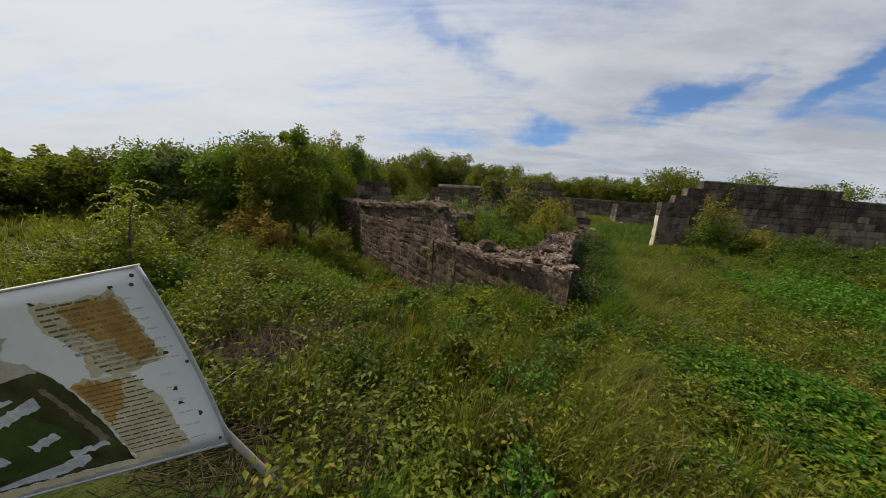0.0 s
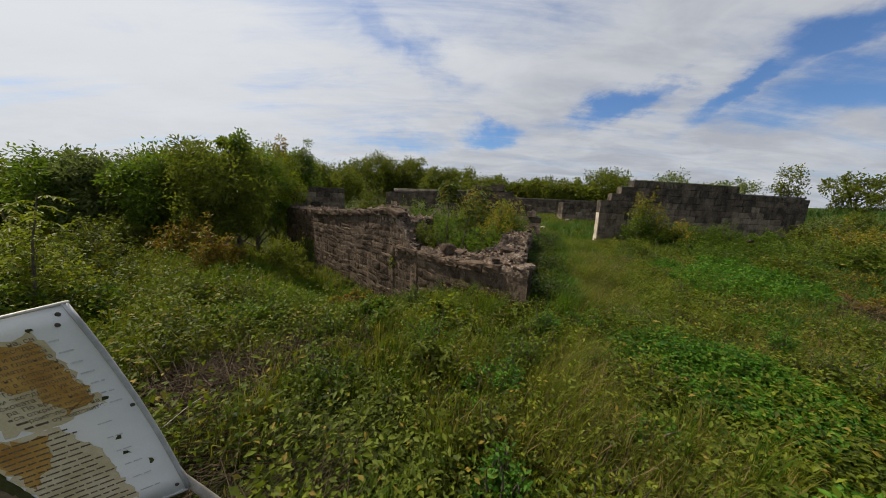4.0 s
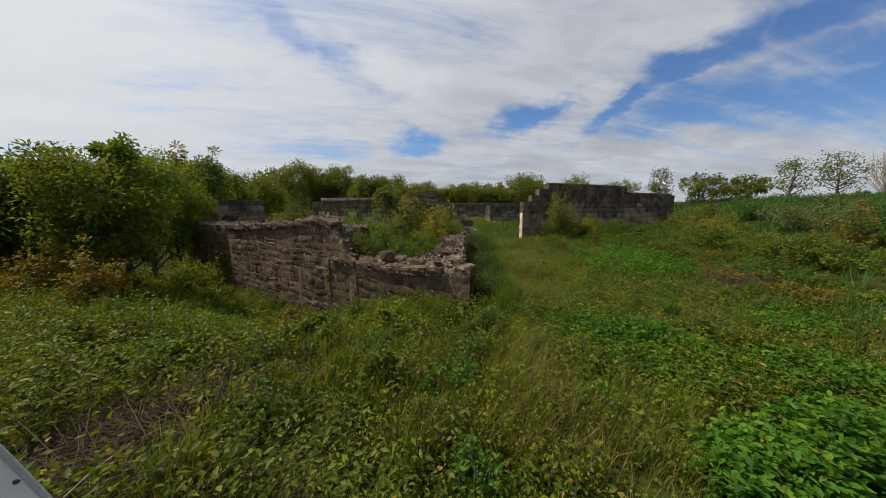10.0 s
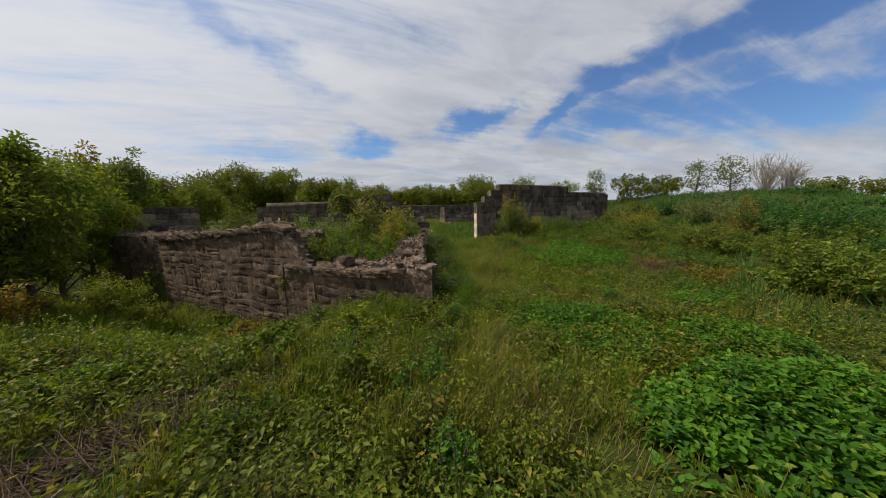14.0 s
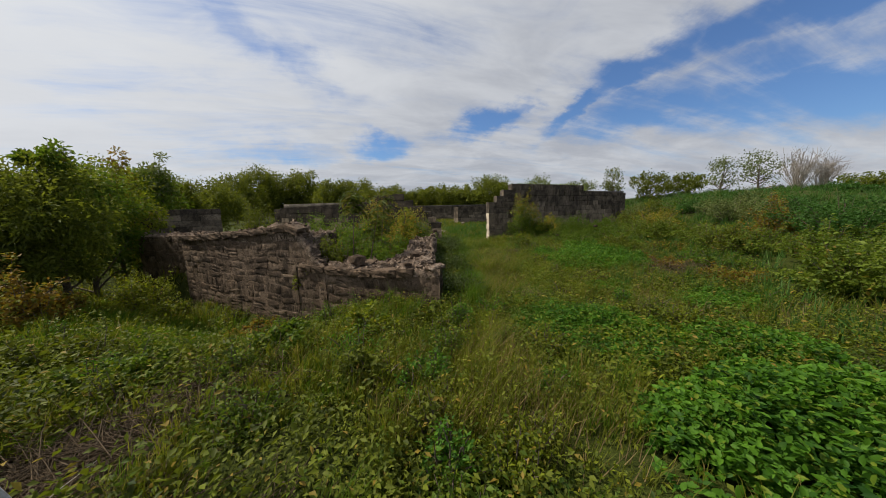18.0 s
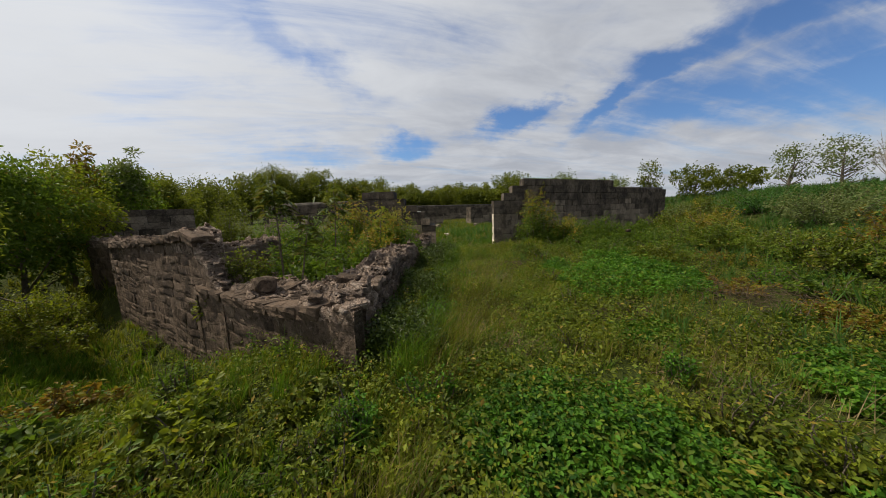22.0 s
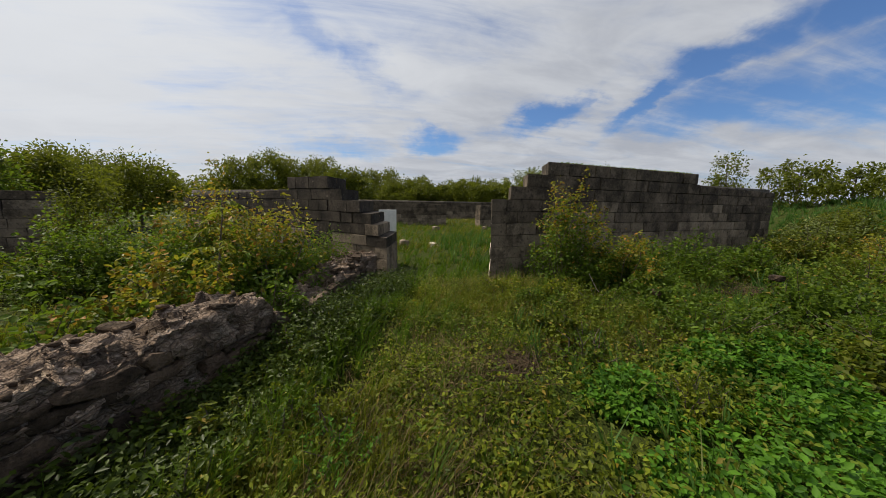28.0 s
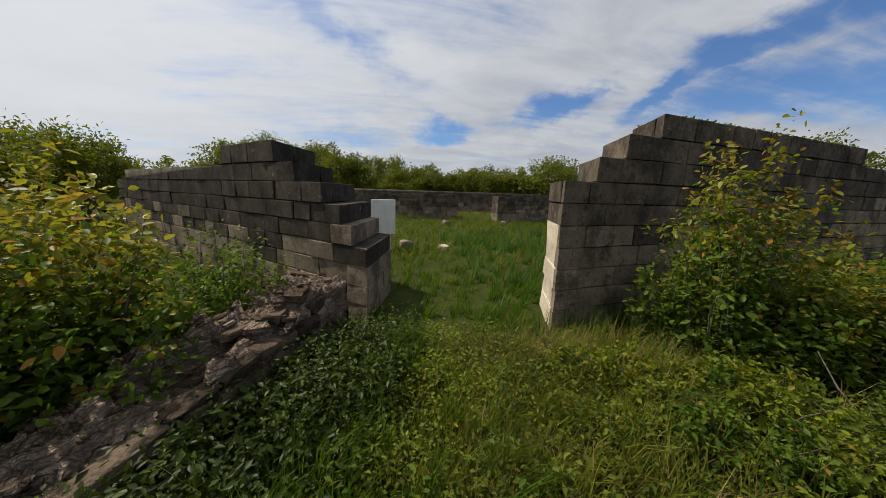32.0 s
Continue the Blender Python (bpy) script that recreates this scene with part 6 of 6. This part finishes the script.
plants("bright_herbs", "yellow-green herbs on the foot of the slope", YELLOW, 5200, 9, 0.18, 0.052, 1008, lambda r, n: strip(r, n, 0.3, 9.0, 2.6, 1.4, 5), gaps=-0.1, zone=lambda x, y: 0.4 - nettles(x, y) - dry_zone(x, y))
plants("slope_weeds", "mixed weeds on the slope", HERB, 8000, 9, 0.26, 0.055, 1006, right_side, gaps=-0.1)
blades("meadow_grass", "long green meadow grass", GRASS, 100000, 0.28, 1011, near_way, 0.0034, clump=-0.5, tuft=10, zone=lambda x, y: dry_zone(x, y) + 0.25)
blades("meadow_grass", "scattered green meadow grass", GRASS, 42000, 0.28, 1012, wide_way, 0.006, clump=-0.2, thin=True, tuft=10, zone=lambda x, y: dry_zone(x, y) + 0.3)
blades("tall_tufts", "tall lush tufts leaning in the wind", LUSH, 22000, 0.34, 1021, near_way, 0.004, 0.3, (0.35, 0.1), clump=0.25, tuft=14, zone=lambda x, y: 0.3 - 2 * nettles(x, y))
blades("path_grass", "short lush grass along the trodden way", LUSH, 18000, 0.16, 1013, lambda r, n: strip(r, n, 4.0, 13.5, 1.35, 0.45, 1.5, 0.2, 0.36), 0.004, tuft=10)
blades("wall_grass", "long grass at the foot of the rubble wall", LUSH, 7000, 0.40, 1014, lambda r, n: strip(r, n, 4.6, 12.6, 0.35, 0.12, 0.4, 0.35, 0.315), 0.0045, tuft=14)
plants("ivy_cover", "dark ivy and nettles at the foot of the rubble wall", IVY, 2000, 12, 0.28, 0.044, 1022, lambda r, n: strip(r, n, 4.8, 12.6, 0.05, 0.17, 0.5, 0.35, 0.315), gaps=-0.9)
plants("way_herbs", "low clover and herbs on the trodden way", HERB, 5200, 9, 0.10, 0.040, 1023, lambda r, n: strip(r, n, 4.5, 12.8, 1.5, 0.6, 1.8, 0.2, 0.36), gaps=-0.1)
plants("way_herbs", "yellow-green young plants beside the trodden way", YELLOW, 3000, 11, 0.15, 0.048, 1026, lambda r, n: strip(r, n, 3.6, 9.0, 2.3, 0.8, 2.0, 0.2, 0.36), gaps=-0.1, zone=lambda x, y: 0.5 - nettles(x, y))
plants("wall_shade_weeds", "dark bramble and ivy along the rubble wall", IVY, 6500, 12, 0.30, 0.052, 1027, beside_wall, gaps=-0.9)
blades("trodden_straw", "flattened dry grass on the trodden way", STRAW, 9000, 0.16, 1024, lambda r, n: strip(r, n, 5.0, 12.5, 1.5, 0.35, 1.2, 0.2, 0.36), 0.004, 0.9, clump=0.0)
blades("courtyard_grass", "lush green grass inside the courtyard", LUSH, 26000, 0.24, 1015, lambda r, n: (r.uniform(-1, 14, n), 13.2 + 16 * r.random(n) ** 1.5), 0.009, thin=True, tuft=10)
blades("courtyard_straw", "pale dry grass inside the courtyard", GRASS, 40000, 0.24, 1016, lambda r, n: (r.uniform(-6, 18, n), 14.5 + 22.5 * r.random(n)), 0.011, thin=True, tuft=8)
blades("slope_grass", "rough grass on the mound", MOUND, 90000, 0.32, 1017, lambda r, n: (r.uniform(6, 28, n), r.uniform(-4, 22, n)), 0.014, wind=(0.1, 0.1), clump=-0.4, thin=True, tuft=12)
blades("left_grass", "bright tall grass patch beside the ruin", LUSH, 16000, 0.26, 1018, lambda r, n: (-3.4 + r.normal(size=n) * 1.0, 6.9 + r.normal(size=n) * 1.0), 0.008, tuft=12)
before_apse = lambda r, n: (r.uniform(-7.0, 1.4, n), r.uniform(2.6, 11.0, n))
blades("apse_grass", "rough mixed grass before the round wall", GRASS, 36000, 0.22, 1031, before_apse, 0.006, clump=-0.9, tuft=14)
blades("apse_grass", "lush grass before the round wall", LUSH, 22000, 0.22, 1032, before_apse, 0.006, clump=-0.5, tuft=14)
plants("apse_herbs", "low herbs before the round wall", HERB, 5200, 10, 0.13, 0.045, 1033, before_apse, gaps=-0.3)
blades("bank_grass", "rough grass beyond the weeds", GRASS, 30000, 0.32, 1019, lambda r, n: (r.uniform(-18, -3, n), r.uniform(1, 16, n)), 0.014, thin=True, tuft=12)
blades("dry_stalks", "dry brown grass stalks in the meadow", STRAW, 16000, 0.28, 1020, wide_way, 0.0040, 0.5, clump=-0.4, thin=True, zone=dry_zone)
blades("dry_drift", "long straw-coloured grass leaning over the trodden way", STRAW, 26000, 0.30, 1025, near_way, 0.004, 0.3, (0.55, 0.1), clump=-0.5, thin=True, zone=lambda x, y: dry_zone(x, y) - 0.15)
WEEDS = np.random.default_rng(909)
for k in range(190):
    wx, wy = strip(WEEDS, 1, 1.3, 10.0, -0.3, 3.0, 8)
    if -0.2 < wx[0] - 0.36 * wy[0] - 1.2 < 1.3 and wy[0] > 4 or math.hypot(wx[0] + 1.1, wy[0] - 1.5) < 0.7 or math.hypot(wx[0] + 1.95, wy[0] - 2.55) < 0.9:
        continue
    if nettles(wx, wy)[0] > 0.2:
        continue
    mat, label = ((HERB, "dark green weed clump in the meadow"), (SHRUB, "green weed clump in the meadow"), (YELLOW, "yellow-green weed clump in the meadow"), (CLOVER, "bright green weed clump in the meadow"))[WEEDS.integers(4)]
    bush(float(wx[0]), float(wy[0]), WEEDS.uniform(0.22, 0.52), WEEDS.uniform(0.35, 0.85), 780, 0.052, mat, 1250 + k, label, name="weed_clump", group="weed clumps in the meadow", per=26)
def nettle_patch(cx, cy, rx, ry, height, count, leaf, seed):
    """A domed stand of broad-leaved plants: whorls of oval leaves along each stem, thickest at the top."""
    r = np.random.default_rng(seed)
    a, q = r.uniform(0, 2 * np.pi, count), np.sqrt(r.random(count))
    q = q * 1.15
    x, y = cx + np.cos(a) * q * rx, cy + np.sin(a) * q * ry
    keep = nettles(x, y) + r.normal(size=count) * 0.25 > 0.45
    x, y, q = x[keep], y[keep], q[keep]
    h = height * np.sqrt(np.maximum(0.12, 1 - 0.75 * q**2)) * r.uniform(0.45, 1.15, len(x)) * (1 + 0.4 * wave(x, y, 3.5, seed))
    per = 12
    idx = np.repeat(np.arange(len(x)), per)
    k = r.random(len(idx)) ** 0.4
    p = np.column_stack([x[idx], y[idx], ground_height(x, y)[idx] + h[idx] * k]) + r.normal(size=(len(idx), 3)) * (0.02, 0.02, 0.01)
    ang = r.uniform(0, 2 * np.pi, len(idx))
    out = np.column_stack([np.cos(ang), np.sin(ang), 0.25 + 0 * ang])
    v, f = leaf_arrays(p, leaf * (1.2 - 0.4 * k), r, 0.52, 0.6, out=out * 0.8, oval=True)
    return tagged(new("broadleaf_patch", mesh_of("broadleaf_patch", v, f, CLOVER)), "dense stand of broad bright green leaves", "plants", kind="stuff")


for k, spot in enumerate(NETTLES):
    nettle_patch(*spot, 1030 + k)


# ---------------------------------------------------------------- dead stems and sticks
def stick_heap(x, y, wide, count, seed, label, mat, high=0.25):
    """Dead stems in a loose heap, laid in a few bundles."""
    r = np.random.default_rng(seed)
    heap = empty("brushwood_heap", x, y, float(ground_height(x, y)), label, "brushwood")
    for bundle in range(6):
        tubes = []
        c, way = r.normal(size=2) * wide * 0.24, r.uniform(0, np.pi)
        for _ in range(count // 6):
            p = np.array([c[0] + r.normal() * wide * 0.2, c[1] + r.normal() * wide * 0.18, r.uniform(0.0, high)])
            a, l = way + r.normal() * 0.5, r.uniform(0.15, 0.6)
            d = np.array([math.cos(a), math.sin(a), r.normal() * 0.2]) * l
            tubes.append(tube([p, p + d * 0.5 + r.normal(size=3) * 0.03, p + d], np.array([0.004, 0.003, 0.0015]) * r.uniform(0.5, 1.2), 4))
        v, f = joined(tubes)
        part("brushwood", mesh_of("brushwood", v, f, mat), heap, kind="stuff")
    return heap


stick_heap(-1.75, 2.7, 1.5, 1300, 31, "heap of dead grey stems in the weeds", TWIG, 0.16)
stick_heap(-2.2, 2.35, 1.3, 900, 32, "heap of dead brown stems in the weeds", TWIG, 0.14)
stick_heap(-7.5, 4.2, 1.2, 120, 33, "dry pale stalks lying on weeds", STICK, 0.5)
stick_heap(-1.2, 3.3, 1.2, 420, 36, "dead brown stems among the weeds", TWIG, 0.14)
stick_heap(-0.75, 1.75, 0.8, 260, 37, "dead brown stems beside the sign", TWIG, 0.10)
for k, (bx, by, wide, deep) in enumerate(BARE):
    stick_heap(bx, by, wide * 2.0, 260, 60 + k, "dead brown stems on a bare spot", TWIG, 0.10)
stick_heap(8.7, 5.6, 1.6, 420, 34, "dead brown stems on the bare slope", TWIG)


def stick(points, rad, label, mat=None):
    v, f = tube(points, np.linspace(rad, rad * 0.5, len(points)), 6)
    return tagged(new("dead_branch", mesh_of("dead_branch", v, f, mat or PALE_TWIG, flat=False)), label, "branch")


stick([(-1.56, 1.96, 0.15), (-1.52, 2.14, 0.19), (-1.44, 2.33, 0.21)], 0.0035, "thin pale stem lying on dead stems", STICK)
stick([(8.15, 11.0, 0.05), (8.0, 11.15, 0.3), (7.9, 11.25, 0.55)], 0.008, "pale dead branch leaning in the bush", STICK)
